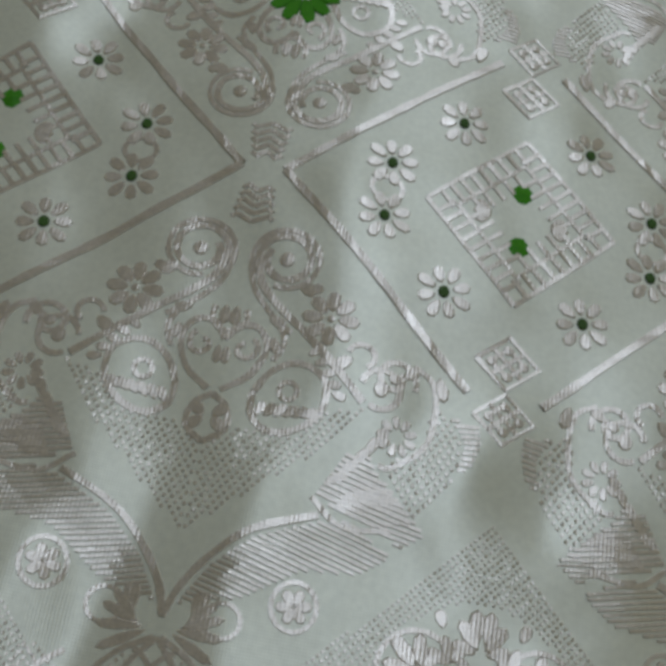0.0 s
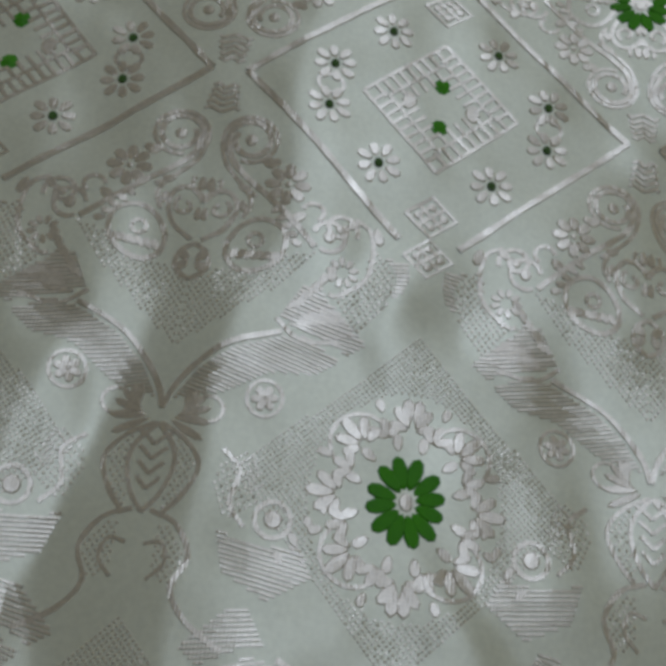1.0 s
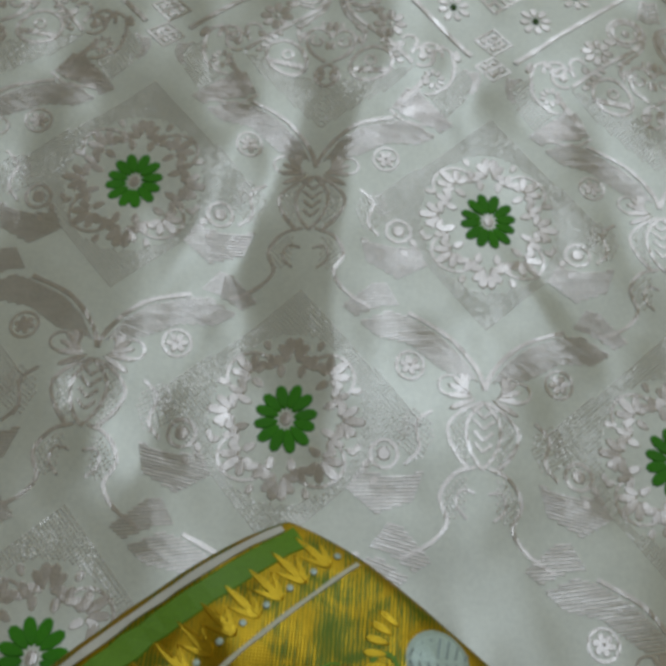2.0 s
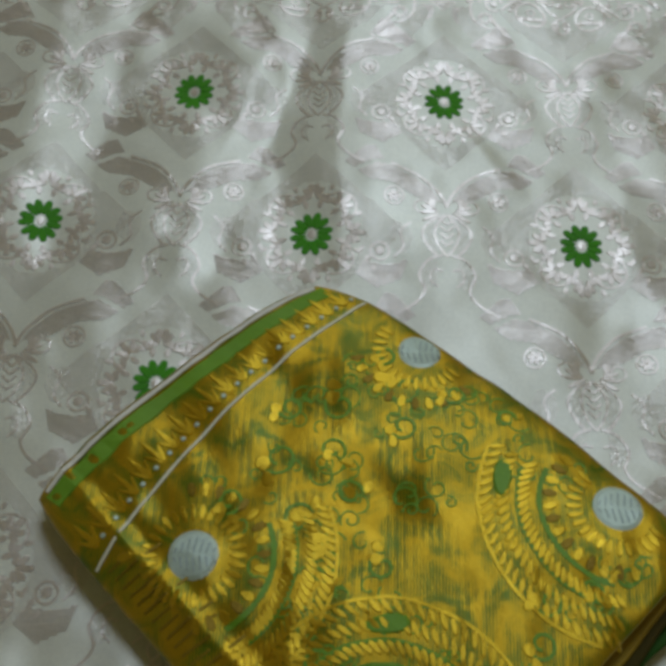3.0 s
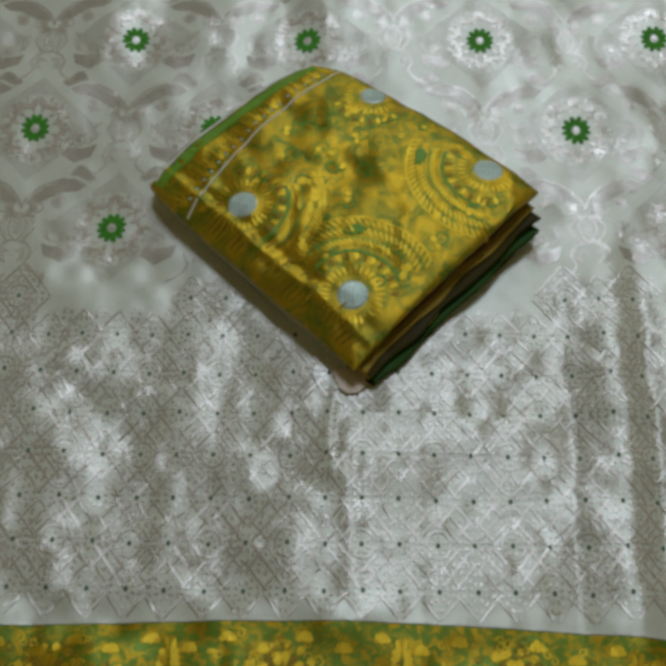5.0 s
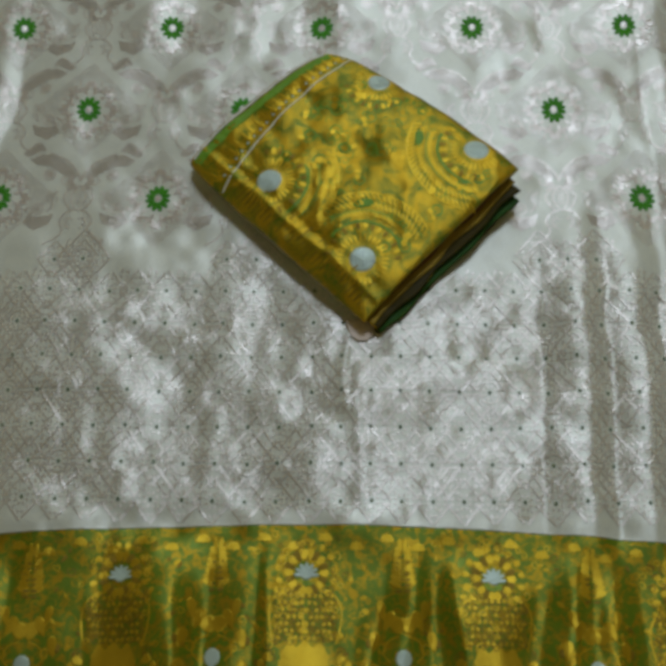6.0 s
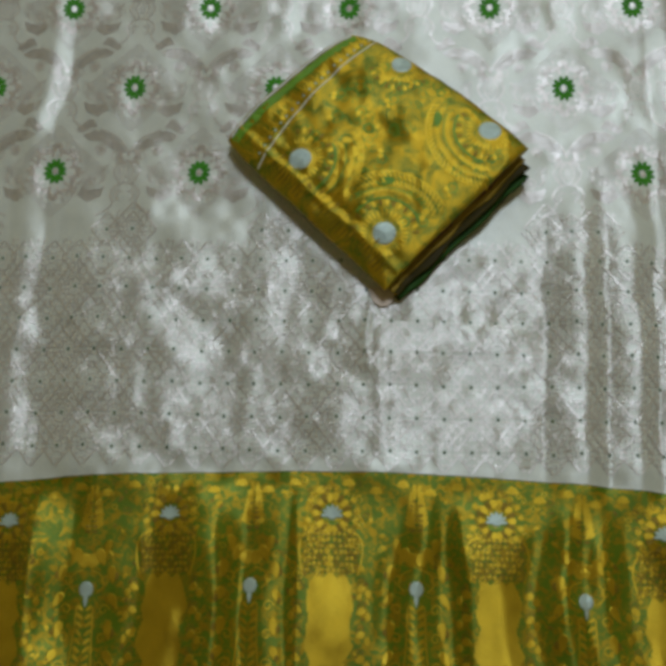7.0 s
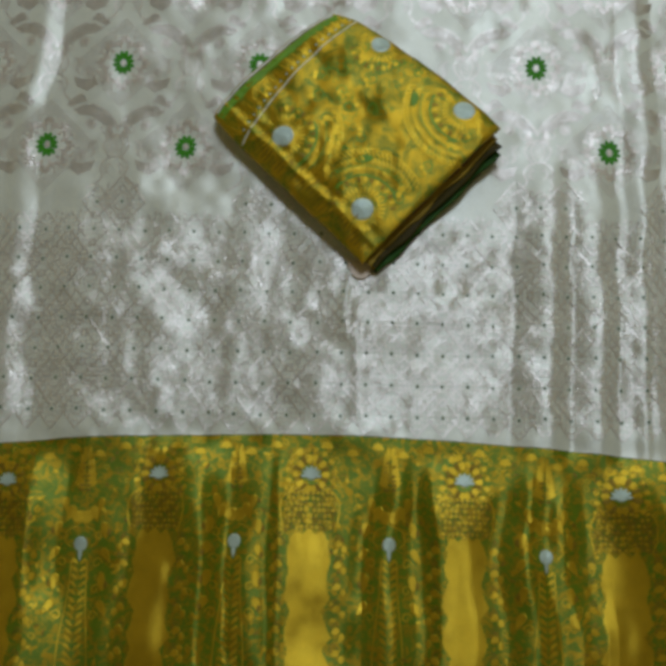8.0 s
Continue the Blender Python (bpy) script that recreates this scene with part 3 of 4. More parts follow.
def bird_half(w):
    """One of the pair of birds under a diamond; x runs from the diamond's axis."""
    w.spiral(0.0355, -0.070, 0.0072, 0.002, 200, -1.2, 0.0015)
    w.dome(0.0355, -0.070, 0.0022)
    w.stroke(curve([(0.030, -0.064), (0.0235, -0.068), (0.0215, -0.078), (0.0235, -0.090), (0.033, -0.0985), (0.037, -0.0985)]), 0.0014)
    w.knots([(0.0225, -0.076), (0.016, -0.0785), (0.012, -0.086), (0.0135, -0.098), (0.023, -0.1135), (0.029, -0.106), (0.0365, -0.0985), (0.030, -0.094), (0.0235, -0.088)], 0.00195, 0.0017, 0.0006)
    w.hatch([(0.0075, -0.079), (0.0155, -0.079), (0.0115, -0.087), (0.0135, -0.098), (0.0085, -0.093), (0.0065, -0.086)], -6, 0.0018, 0.0013)
    w.petal(0.0215, -0.0655, 255, 0.009, 0.0035, 0.0011)
    for k in range(9):
        a = radians(40 * k)
        w.petal(0.0325 + 0.002 * math.cos(a), -0.0885 + 0.002 * math.sin(a), 40 * k, 0.0048, 0.0022)
    w.hatch([(0.054, -0.111), (0.047, -0.097), (0.040, -0.096), (0.036, -0.102), (0.024, -0.1135), (0.034, -0.117), (0.046, -0.115)], 14, 0.0018, 0.0014, 0.0007)
    for k in range(5):
        w.petal(0.052 - 0.0036 * k, -0.107 + 0.0034 * k, 150 - 12 * k, 0.008, 0.0028)
    w.stroke(curve([(0.055, -0.112), (0.045, -0.119), (0.030, -0.1175)]), 0.0013)


def flower(w, x, y, turn=22.5):
    for k in range(8):
        a = turn + 45 * k
        w.petal(x + 0.0026 * math.cos(radians(a)), y + 0.0030 * math.sin(radians(a)), a, 0.0078 if k % 2 else 0.0068, 0.0034, 0.0009, 0.62)


FLOWERS = [(sx * x, sy * y) for x, y in ((0.047, 0.0112), (0.0238, 0.0352)) for sx in (1, -1) for sy in (1, -1)]


def lozenge(w, x, y, rx, ry):
    for q in (1.0, 0.55):
        w.stroke([(x - rx * q, y), (x, y - ry * q), (x + rx * q, y), (x, y + ry * q)], 0.0013, 0.0007, True)
    w.stroke([(x - rx * 0.5, y - ry * 0.5), (x + rx * 0.5, y + ry * 0.5)], 0.0012)
    w.stroke([(x - rx * 0.5, y + ry * 0.5), (x + rx * 0.5, y - ry * 0.5)], 0.0012)
    for dx, dy in ((0.5, 0), (-0.5, 0), (0, 0.5), (0, -0.5)):
        w.dome(x + dx * rx, y + dy * ry, rx * 0.2, ry * 0.2)


def diamond(w, x, y):
    w.at(x, y)
    for sx in (1, -1):
        for sy in (1, -1):
            w.stroke(np.linspace((sx * 0.0825, 0), (sx * 0.0122, sy * 0.0685), 24), 0.0021, 0.0013)
            w.stroke(np.linspace((sx * 0.0335, 0), (0, sy * 0.0345), 12), 0.0013, 0.0007)
            w.stroke(np.linspace((sx * 0.0225, 0), (0, sy * 0.0235), 9), 0.0011, 0.0006)
            for k in range(9):
                f = (k + 0.5) / 9
                cx, cy = sx * 0.028 * (1 - f), sy * 0.029 * f
                w.stroke([(cx - sx * 0.0028, cy - sy * 0.0028), (cx + sx * 0.0028, cy + sy * 0.0028)], 0.0013, 0.0008)
            for k in range(5):
                f = (k + 0.5) / 5
                cx, cy = sx * 0.017 * (1 - f), sy * 0.018 * f
                w.stroke([(cx - sx * 0.0022, cy - sy * 0.0022), (cx + sx * 0.0022, cy + sy * 0.0022)], 0.0012, 0.0007)
        w.ring(sx * 0.0475, 0, 0.0055, 0.0048, 0.0013)
        for k in range(3):
            w.petal(sx * 0.0105, 0, (0 if sx > 0 else 180) + 40 * (k - 1), 0.007, 0.0028)
    for sy in (1, -1):
        lozenge(w, 0, sy * 0.0555, 0.0105, 0.0095)
        lozenge(w, 0, sy * 0.0755, 0.0098, 0.0088)
    for fx, fy in FLOWERS:
        flower(w, fx, fy, 22.5 if fx * fy > 0 else 12)
    w.at(0, 0)


def thread_part(name, w, label=""):
    return part(name, w.mesh(name, ZARI), saree, label, "stuff")


DY = 0.2935  # the line on which the diamonds stand
w = Weft(1.5, 1.3)
for i in range(-2, 2):
    diamond(w, (i + 0.5) * A, DY)
    both(w, (i + 0.5) * A, DY, bird_half)
    both(w, (i + 0.5) * A, DY, bird_half, -1.0)
thread_part("diamond_threadwork", w, "raised silver threads of the diamond lattice")
w = Weft(1.9, 1.45)
for i in range(-2, 3):
    both(w, i * A, DY - 0.002, junction_half)
    both(w, i * A, DY - 0.002, junction_half, -1.0)
thread_part("scroll_threadwork", w, "raised silver scrolls between the diamonds")
w = Weft(1.5, 1.3)
wk = Weft(1.5, 1.3)
ROSETTES, SPRIGS = [], []
for j in range(1, -3, -1):
    for i in range(-4, 5):
        x = i * A + (A / 2 if j % 2 else 0)
        if abs(x) > 0.58:
            continue
        hidden = abs(x - 0.03) + abs(j * B + 0.21) < 0.2
        if not hidden:
            ROSETTES.append((x, j * B + (0.0005 if j else -0.001)))
            medallion(w, x, j * B)
        if abs(x + A / 2 - 0.03) + abs(j * B + 0.22) > 0.13:
            sprig(wk, x + A / 2, j * B + 0.0145)
thread_part("medallion_threadwork", w, "raised silver mesh and leaves round the rosettes")
thread_part("sprig_threadwork", wk, "raised silver sprigs and striped wings")

# green flower hearts and squares of the diamonds
for i in range(-2, 2):
    cx = (i + 0.5) * A
    for fx, fy in FLOWERS:
        g = Weft()
        g.dome(cx + fx, DY + fy, 0.0021, 0.0025, 0.001)
        part("flower_centre", g.mesh("flower_centre", GREEN_DARK), saree)
    for sy in (1, -1):
        g = Weft()
        x, y, r = cx, DY + sy * 0.0112, 0.0058
        g.add([(x - r, y, -0.0002), (x - r * 0.3, y - r * 0.8, -0.0002), (x + r * 0.2, y - r * 0.85, -0.0002), (x + r, y, -0.0002), (x + r * 0.3, y + r * 0.85, -0.0002),
               (x - r * 0.3, y + r * 0.8, -0.0002), (x, y, 0.0011)], [(k, (k + 1) % 6, 6) for k in range(6)])
        part("green_square", g.mesh("green_square", GREEN), saree)

# rosettes: green petals round a silver eye
PETAL_SEED = random.Random(4)
for x, y in ROSETTES + [(0.0, 0.3775), (-A, 0.3775), (A, 0.3775)]:
    eye = Weft()
    eye.dome(x, y, 0.0029, 0.0038, 0.0009)
    r = part("rosette", eye.mesh("rosette_eye", ZARI), saree, "green twelve-petalled woven rosette with a silver eye")
    for k in range(12):
        a = 15 + 30 * k + PETAL_SEED.uniform(-2, 2)
        g = Weft()
        g.petal(x + 0.0029 * math.cos(radians(a)), y + 0.0042 * math.sin(radians(a)), a, 0.0113 + 0.0022 * abs(math.sin(radians(a))) + PETAL_SEED.uniform(-0.0004, 0.0004), 0.0060, 0.0010, 0.66, 10)
        part("petal", g.mesh("petal", GREEN), r)

# dotted ground before the border
DX, DDY = 0.0304, 0.0384
w = Weft(1.2, 1.3)
w.tilt = 0.06
DOT_SEED = random.Random(7)


def column(c):
    return -0.0015 + DX * c if c >= 0 else -0.0035 + DX * 1.035 * c


for r_ in range(-1, 7):
    for c in range(-20, 20):
        x, y = column(c), -0.3518 - DDY * r_
        if abs(x) > 0.6 or y < hem(x) + 0.012 or abs(x - 0.03) + abs(y + 0.22) < 0.16:
            continue
        if r_ < 0 and abs(((x / A) + 0.5) % 1 - 0.5) < 0.3:
            continue
        x += DOT_SEED.uniform(-0.0008, 0.0008)
        y += DOT_SEED.uniform(-0.0008, 0.0008)
        if abs(x) < 0.46:
            g = Weft()
            g.dome(x, y, 0.0020, 0.0025, 0.0009, 7)
            part("woven_dot", g.mesh("woven_dot", GREEN_DULL), saree)
        for k in range(8):
            a = 22.5 + 45 * k
            w.petal(x + 0.0038 * math.cos(radians(a)), y + 0.0046 * math.sin(radians(a)), a, 0.0046, 0.0023, 0.0008, 0.5, 6)
        # lozenges of short leaves, ring within ring, round every dot; wider ones round every second dot of every second row
        rich = r_ % 2 == 1 and c % 2 == 0
        for ring_, n in ((0.48, 3), (0.80, 5)) if rich else ((0.46, 3),):
            for sx, sy in ((1, 1), (-1, 1), (-1, -1), (1, -1)):
                for q in range(n):
                    f = (q + 0.5) / n
                    px, py = x + sx * DX * ring_ * (1 - f), y + sy * DDY * ring_ * f
                    a = math.degrees(math.atan2(sy * DDY, -sx * DX)) + DOT_SEED.uniform(-14, 14)
                    lg = 0.0052 + DOT_SEED.uniform(-0.0008, 0.0008)
                    w.petal(px - lg / 2 * math.cos(radians(a)), py - lg / 2 * math.sin(radians(a)), a, lg, 0.0022, 0.0008, 0.5, 6)
        # thin lines of the trellis, broken where the weft dives under
        for ring_ in (0.62, 0.98) if rich else (0.62,):
            for sx, sy in ((1, 1), (-1, 1), (-1, -1), (1, -1)):
                a, b = DOT_SEED.uniform(0.0, 0.12), DOT_SEED.uniform(0.86, 1.0)
                f = np.linspace(a, b, 4)
                w.stroke(np.stack([x + sx * DX * ring_ * (1 - f), y + sy * DDY * ring_ * f], 1), 0.0018, 0.0012)
        if rich:
            w.ring(x, y, 0.0098, 0.0118, 0.0017, 0.0011, n=14)
        hx, hy = x + DX / 2, y + DDY / 2
        for k in range(4):
            a = 90 * k + 45 + DOT_SEED.uniform(-8, 8)
            w.petal(hx + 0.0022 * math.cos(radians(a)), hy + 0.0022 * math.sin(radians(a)), a, 0.0042, 0.0024, 0.0007, 0.6, 6)
            w.petal(hx + 0.0045 * math.cos(radians(90 * k)), hy + 0.0060 * math.sin(radians(90 * k)), 90 * k + 90, 0.0036, 0.002, 0.0006, 0.6, 6)
thread_part("trellis_threadwork", w, "raised silver trellis of leaves round dark green dots")

# ---- the border: green silk with gold ----
border = part("border", sheet("border", np.arange(-0.66, 0.661, 0.0035), np.linspace(-0.5, 0.0, 150), BORDER_SILK, lambda gx, gy: hem(gx) - 0.0005), saree,
              "broad green silk border with gold brocade")
piping = Weft()
piping.stroke([(x, hem(x) - 0.0004) for x in np.arange(-0.66, 0.66, 0.005)], 0.0022, 0.0014)
part("hem_line", piping.mesh("hem_line", SATIN), saree, "pale hem where the border is joined")


FILL_SEED = random.Random(11)


def border_half_a(w, d):
    """Column under a round knob (x = 0): sunburst, mesh panel and plain gold panel."""
    for k in range(9):
        a = 80 - 20 * k
        (d if k % 2 else w).petal(0.011 * math.cos(radians(a)), -0.048 + 0.012 * math.sin(radians(a)), a, 0.013 - 0.0004 * k, 0.0058, 0.0008, 0.62)
    for k in range(6):
        a = 80 - 24 * k
        w.petal(0.023 * math.cos(radians(a)), -0.048 + 0.025 * math.sin(radians(a)), a, 0.008, 0.0048, 0.0007, 0.5)
    w.stroke(curve([(0.012, -0.064), (0.026, -0.068), (0.034, -0.082), (0.033, -0.100), (0.029, -0.115)]), 0.0016)
    for k in range(7):
        for q in range(4):
            x, y = 0.0035 + 0.0072 * q + 0.0018 * (k % 2), -0.070 - 0.0066 * k
            if x < 0.031 - 0.0006 * k:
                d.ring(x, y, 0.0029, 0.0027, 0.0011, n=9)
                w.petal(x - 0.002, y - 0.0022, 50 + 40 * ((k + q) % 3), 0.0052, 0.0026, 0.0007, 0.5, 6)
    side = [(0.0, -0.110), (0.008, -0.119), (0.015, -0.112), (0.022, -0.124)]
    side += [(0.023 + 0.004 * math.sin(2.1 * k) + FILL_SEED.uniform(-0.0035, 0.0035), -0.135 - 0.014 * k) for k in range(15)]
    w.fill(side + [(0.0, -0.34)], 0.0016, 0.0005)
    for k in range(8):
        y = -0.123 - 0.0245 * k
        d.spiral(0.034 - 0.0006 * k, y, 0.0058, 0.0015, 120, -1.3, 0.0013)
        w.petal(0.0285, y - 0.008, 30, 0.012, 0.006, 0.0008)
        w.dome(0.041, y - 0.011, 0.0038, 0.005)


def border_half_b(w, d):
    """Column under a drop (x = 0): pine leaf, commas and fern."""
    for k in range(7):
        w.petal(0.0005, -0.030 - 0.0052 * k, 48 - 3 * k, 0.011 + 0.0007 * k, 0.0042, 0.0007, 0.6)
        d.petal(0.0, -0.033 - 0.0052 * k, 20 - 3 * k, 0.008, 0.0026, 0.0006)
    w.petal(0.0016, -0.030, 84, 0.018, 0.0032)
    w.petal(0.010, -0.082, -65, 0.022, 0.013, 0.0011, 0.4, 10)
    w.petal(0.0225, -0.072, -100, 0.020, 0.011, 0.0011, 0.4, 10)
    w.petal(0.0035, -0.105, 78, 0.018, 0.010, 0.0009)
    w.stroke(curve([(0.004, -0.106), (0.015, -0.111), (0.019, -0.122), (0.012, -0.130)]), 0.0016)
    for k in range(4):
        w.petal(0.026, -0.100 - 0.030 * k, -80 + 20 * (k % 2), 0.021, 0.012, 0.0011, 0.4, 10)
        w.spiral(0.021, -0.118 - 0.030 * k, 0.0062, 0.0018, 0, 1.1, 0.0014)
        d.dome(0.033, -0.112 - 0.030 * k, 0.003, 0.0045)
    w.stroke(curve([(0.009, -0.145), (0.011, -0.19), (0.017, -0.25), (0.016, -0.33)]), 0.0016)
    for k in range(20):
        w.petal(0.0006, -0.150 - 0.0088 * k, 40, 0.0105 + 0.0002 * k, 0.0028, 0.0006, 0.6)


def border_small(w):
    for k in range(5):
        w.petal(0, -0.020, 90 + 40 * (k - 2), 0.0075, 0.0034, 0.0007, 0.6)
    w.dome(0, -0.0205, 0.0022)


BY = -0.605
for i in range(-3, 4):
    w, d = Weft(1.3, 1.5), Weft(1.2, 1.2)
    for s in (1, -1):
        w.at(i * A - 0.003, BY + hem(i * A) - hem(0), s)
        d.at(i * A - 0.003, BY + hem(i * A) - hem(0), s)
        border_half_a(w, d)
    for q in range(75):
        x, y = FILL_SEED.uniform(0.026, 0.064), FILL_SEED.uniform(-0.33, -0.012)
        g = d if q % 4 == 1 else w
        g.at(i * A - 0.003, BY + hem(i * A) - hem(0), FILL_SEED.choice((1, -1)))
        if q % 3 == 0:
            g.spiral(x, y, FILL_SEED.uniform(0.003, 0.0055), 0.0014, FILL_SEED.uniform(0, 360), FILL_SEED.choice((-1.1, 1.1)), 0.0011, 0.0006, 16)
        else:
            g.petal(x, y, FILL_SEED.uniform(0, 360), FILL_SEED.uniform(0.005, 0.010), FILL_SEED.uniform(0.002, 0.004), 0.0008)
    for q in range(80):
        x, y = FILL_SEED.uniform(-0.032, 0.032), FILL_SEED.uniform(-0.115, -0.010)
        g = w if q % 2 else d
        g.at(i * A - 0.003, BY + hem(i * A) - hem(0))
        if math.hypot(x, y + 0.048) > 0.012:
            g.spiral(x, y, FILL_SEED.uniform(0.0025, 0.005), 0.0012, FILL_SEED.uniform(0, 360), FILL_SEED.choice((-1.0, 1.0)), 0.0010, 0.0009, 14)
    part("gold_panel", w.mesh("gold_panel", GOLD), border, "", "stuff")
    part("gold_panel_outline", d.mesh("gold_panel_outline", GOLD_DARK), border, "", "stuff")
    k = Weft()
    k.dome(i * A - 0.003, BY - 0.048 + hem(i * A) - hem(0), 0.0075, 0.0072, 0.0012)
    for q in range(7):
        k.petal(i * A - 0.003, BY - 0.050 + hem(i * A) - hem(0), 30 * q, 0.0125, 0.0042, 0.0018, 0.7)
    part("silver_knob", k.mesh("silver_knob", DISC), border, "pale silver woven knob")
    if i < 3:
        w, d = Weft(1.3, 1.6), Weft(1.2, 1.4)
        for s in (1, -1):
            w.at((i + 0.5) * A, BY + hem((i + 0.5) * A) - hem(0), s)
            d.at((i + 0.5) * A, BY + hem((i + 0.5) * A) - hem(0), s)
            border_half_b(w, d)
        part("gold_fern", w.mesh("gold_fern", GOLD), border, "", "stuff")
        part("gold_fern_outline", d.mesh("gold_fern_outline", GOLD_DARK), border, "", "stuff")
        k = Weft()
        x, y = (i + 0.5) * A, BY - 0.127 + hem((i + 0.5) * A) - hem(0)
        k.dome(x, y, 0.0082, 0.0092, 0.0012)
        k.petal(x, y - 0.004, 270, 0.016, 0.010, 0.0010, 0.3)
        part("silver_drop", k.mesh("silver_drop", DISC), border, "pale silver woven drop")
    for q in range(6):
        x = (i + (q + 0.5) / 6 - 0.5) * A
        s_ = Weft(1.0, 1.6)
        s_.at(x, hem(x) + (0.004 if q % 2 else -0.004))
        border_small(s_)
        part("gold_sprig", s_.mesh("gold_sprig", GOLD), border, "", "stuff")

# ---- the folded blouse piece ----
fold = tagged(new("folded_blouse_piece"), "folded green and gold brocade blouse piece lying on the saree", "folded cloth")
CL, CA, CR, CB = (np.array(p) for p in ((-0.150, -0.2035), (0.0075, -0.0500), (0.2185, -0.2240), (0.052, -0.399)))


def quad(u, v):
    u, v = np.asarray(u, float), np.asarray(v, float)
    # the corners by the band are rounded, and the far side bows outwards
    s, t = 2 * u - 1, 2 * v - 1
    band = np.clip(-t, 0, 1) ** 6
    u = 0.5 + 0.5 * s * (1 - 0.05 * band)
    v = v + 0.014 * np.clip(np.abs(s), 0, 1) ** 8 * band - 0.022 * np.clip(1 - s * s, 0, 1) * np.clip(-t, 0, 1) ** 3
    u = u + 0.036 * np.clip(s, 0, 1) ** 3 * np.clip(1 - t * t, 0, 1)
    u, v = u[..., None], v[..., None]
    return (1 - u) * (1 - v) * CL + u * (1 - v) * CA + u * v * CR + (1 - u) * v * CB


def unquad(x, y):
    """Where a place lies on the piece: u from the left fold, v from the band."""
    u, v = np.full(np.shape(x), 0.5), np.full(np.shape(x), 0.5)
    for _ in range(8):
        p = quad(u, v)
        du = (1 - v)[..., None] * (CA - CL) + v[..., None] * (CR - CB)
        dv = (1 - u)[..., None] * (CB - CL) + u[..., None] * (CR - CA)
        ex, ey = x - p[..., 0], y - p[..., 1]
        det = du[..., 0] * dv[..., 1] - du[..., 1] * dv[..., 0]
        u = u + (ex * dv[..., 1] - ey * dv[..., 0]) / det
        v = v + (ey * du[..., 0] - ex * du[..., 1]) / det
    return u, v


def crown(u, v):
    """Height of the upper face of the piece, before its edges round off."""
    u, v = np.clip(u, 0, 1), np.clip(v, 0, 1)
    z = (1 - u) * (1 - v) * 0.026 + u * (1 - v) * 0.031 + u * v * 0.052 + (1 - u) * v * 0.034
    z = z + 0.013 * np.sqrt(np.clip(16 * u * (1 - u) * v * (1 - v), 0, 1))
    z = z - 0.0090 * bell(v, 0.50, 0.07) * bell(u, 0.60, 0.07) - 0.003 * bell(v, 0.36, 0.06) * bell(u, 0.52, 0.05) + 0.003 * bell(v, 0.66, 0.06) * bell(u, 0.66, 0.09)
    z = z + 0.0022 * bell(u, 0.10, 0.015) - 0.0015 * bell(u, 0.145, 0.02)
    z = z + 0.0040 * (lumps(u, v, 0.13, 51) - 0.5) + 0.0022 * (lumps(u + 0.4 * v, v, 0.06, 52) - 0.5)
    return z + 0.0009 * np.sin(u * 17 + 3 * v) * np.sin(v * 15 - 4 * u)


def belly(u, v):
    """Share of the height at which the underside of the top layer lies."""
    return 0.84 - 0.45 * (1 - ramp(u, 0.0, 0.2)) - 0.25 * (1 - ramp(v, 0, 0.15)) - 0.30 * ramp(u, 0.78, 1.0)


def easing(u, v, pu, pv):
    s, t = np.clip(np.abs(2 * u - 1), 0, 1), np.clip(np.abs(2 * v - 1), 0, 1)
    return (1 - s ** pu) ** (1 / pu) * (1 - t ** pv) ** (1 / pv)


def fold_layer(name, u0, u1, v0, v1, ztop, zbot, material, label="", pu=10.0, pv=14.0, n=56, wave=0.0):
    q = np.linspace(-1, 1, n)
    q = np.sign(q) * (1 - (1 - np.abs(q)) ** 1.8)
    su, sv = np.meshgrid((q + 1) / 2, (q + 1) / 2)
    u, v = u0 + (u1 - u0) * su, v0 + (v1 - v0) * sv
    v = v + wave * (np.sin(u * 17 + 300 * u0) + 0.5 * np.sin(u * 27 + 700 * u0 + 9 * v1)) * ramp(sv, 0.6, 1)
    p, e = quad(u, v), easing(su, sv, pu, pv)
    zt, zb = ztop(u, v), zbot(u, v)
    mid, half = (zt + zb) / 2, (zt - zb) / 2 * e
    up = np.concatenate([p, (mid + half)[..., None]], -1).reshape(-1, 3)
    dn = np.concatenate([p, (mid - half)[..., None]], -1).reshape(-1, 3)
    i = (np.arange(n - 1)[:, None] * n + np.arange(n - 1)).ravel()
    f = np.stack([i, i + n, i + 1 + n, i + 1], 1).tolist() + (n * n + np.stack([i, i + 1, i + 1 + n, i + n], 1)).tolist()
    return part(name, mesh_of(name, np.vstack([up, dn]).tolist(), f, material), fold, label)


def under(k):
    return lambda u, v: 0.003 + (crown(u, v) * 0.84 - 0.003) * k


fold_layer("lining", 0.02, 0.985, -0.008, 0.95, lambda u, v: 0.019 + 0 * u, lambda u, v: -0.003 + 0 * u, LINING, "pale lining showing at the edge")
# shade of the open edge is painted in through the layers' dark stuffs
LAYERS = ((0.030, 0.945, 1.056, 0.20, -0.1, OLIVE_SHADED, 0.005), (0.036, 0.930, 1.066, 0.36, 0.19, SILK_SHADED, 0.005), (0.030, 0.950, 1.040, 0.45, 0.36, GOLD, 0.006),
          (0.032, 0.955, 1.048, 0.58, 0.45, OLIVE_SHADED, 0.006), (0.026, 0.965, 1.022, 0.68, 0.58, GOLD_DARK, 0.006), (0.026, 0.980, 0.996, 0.95, 0.66, MAROON_SHADED, 0.004))
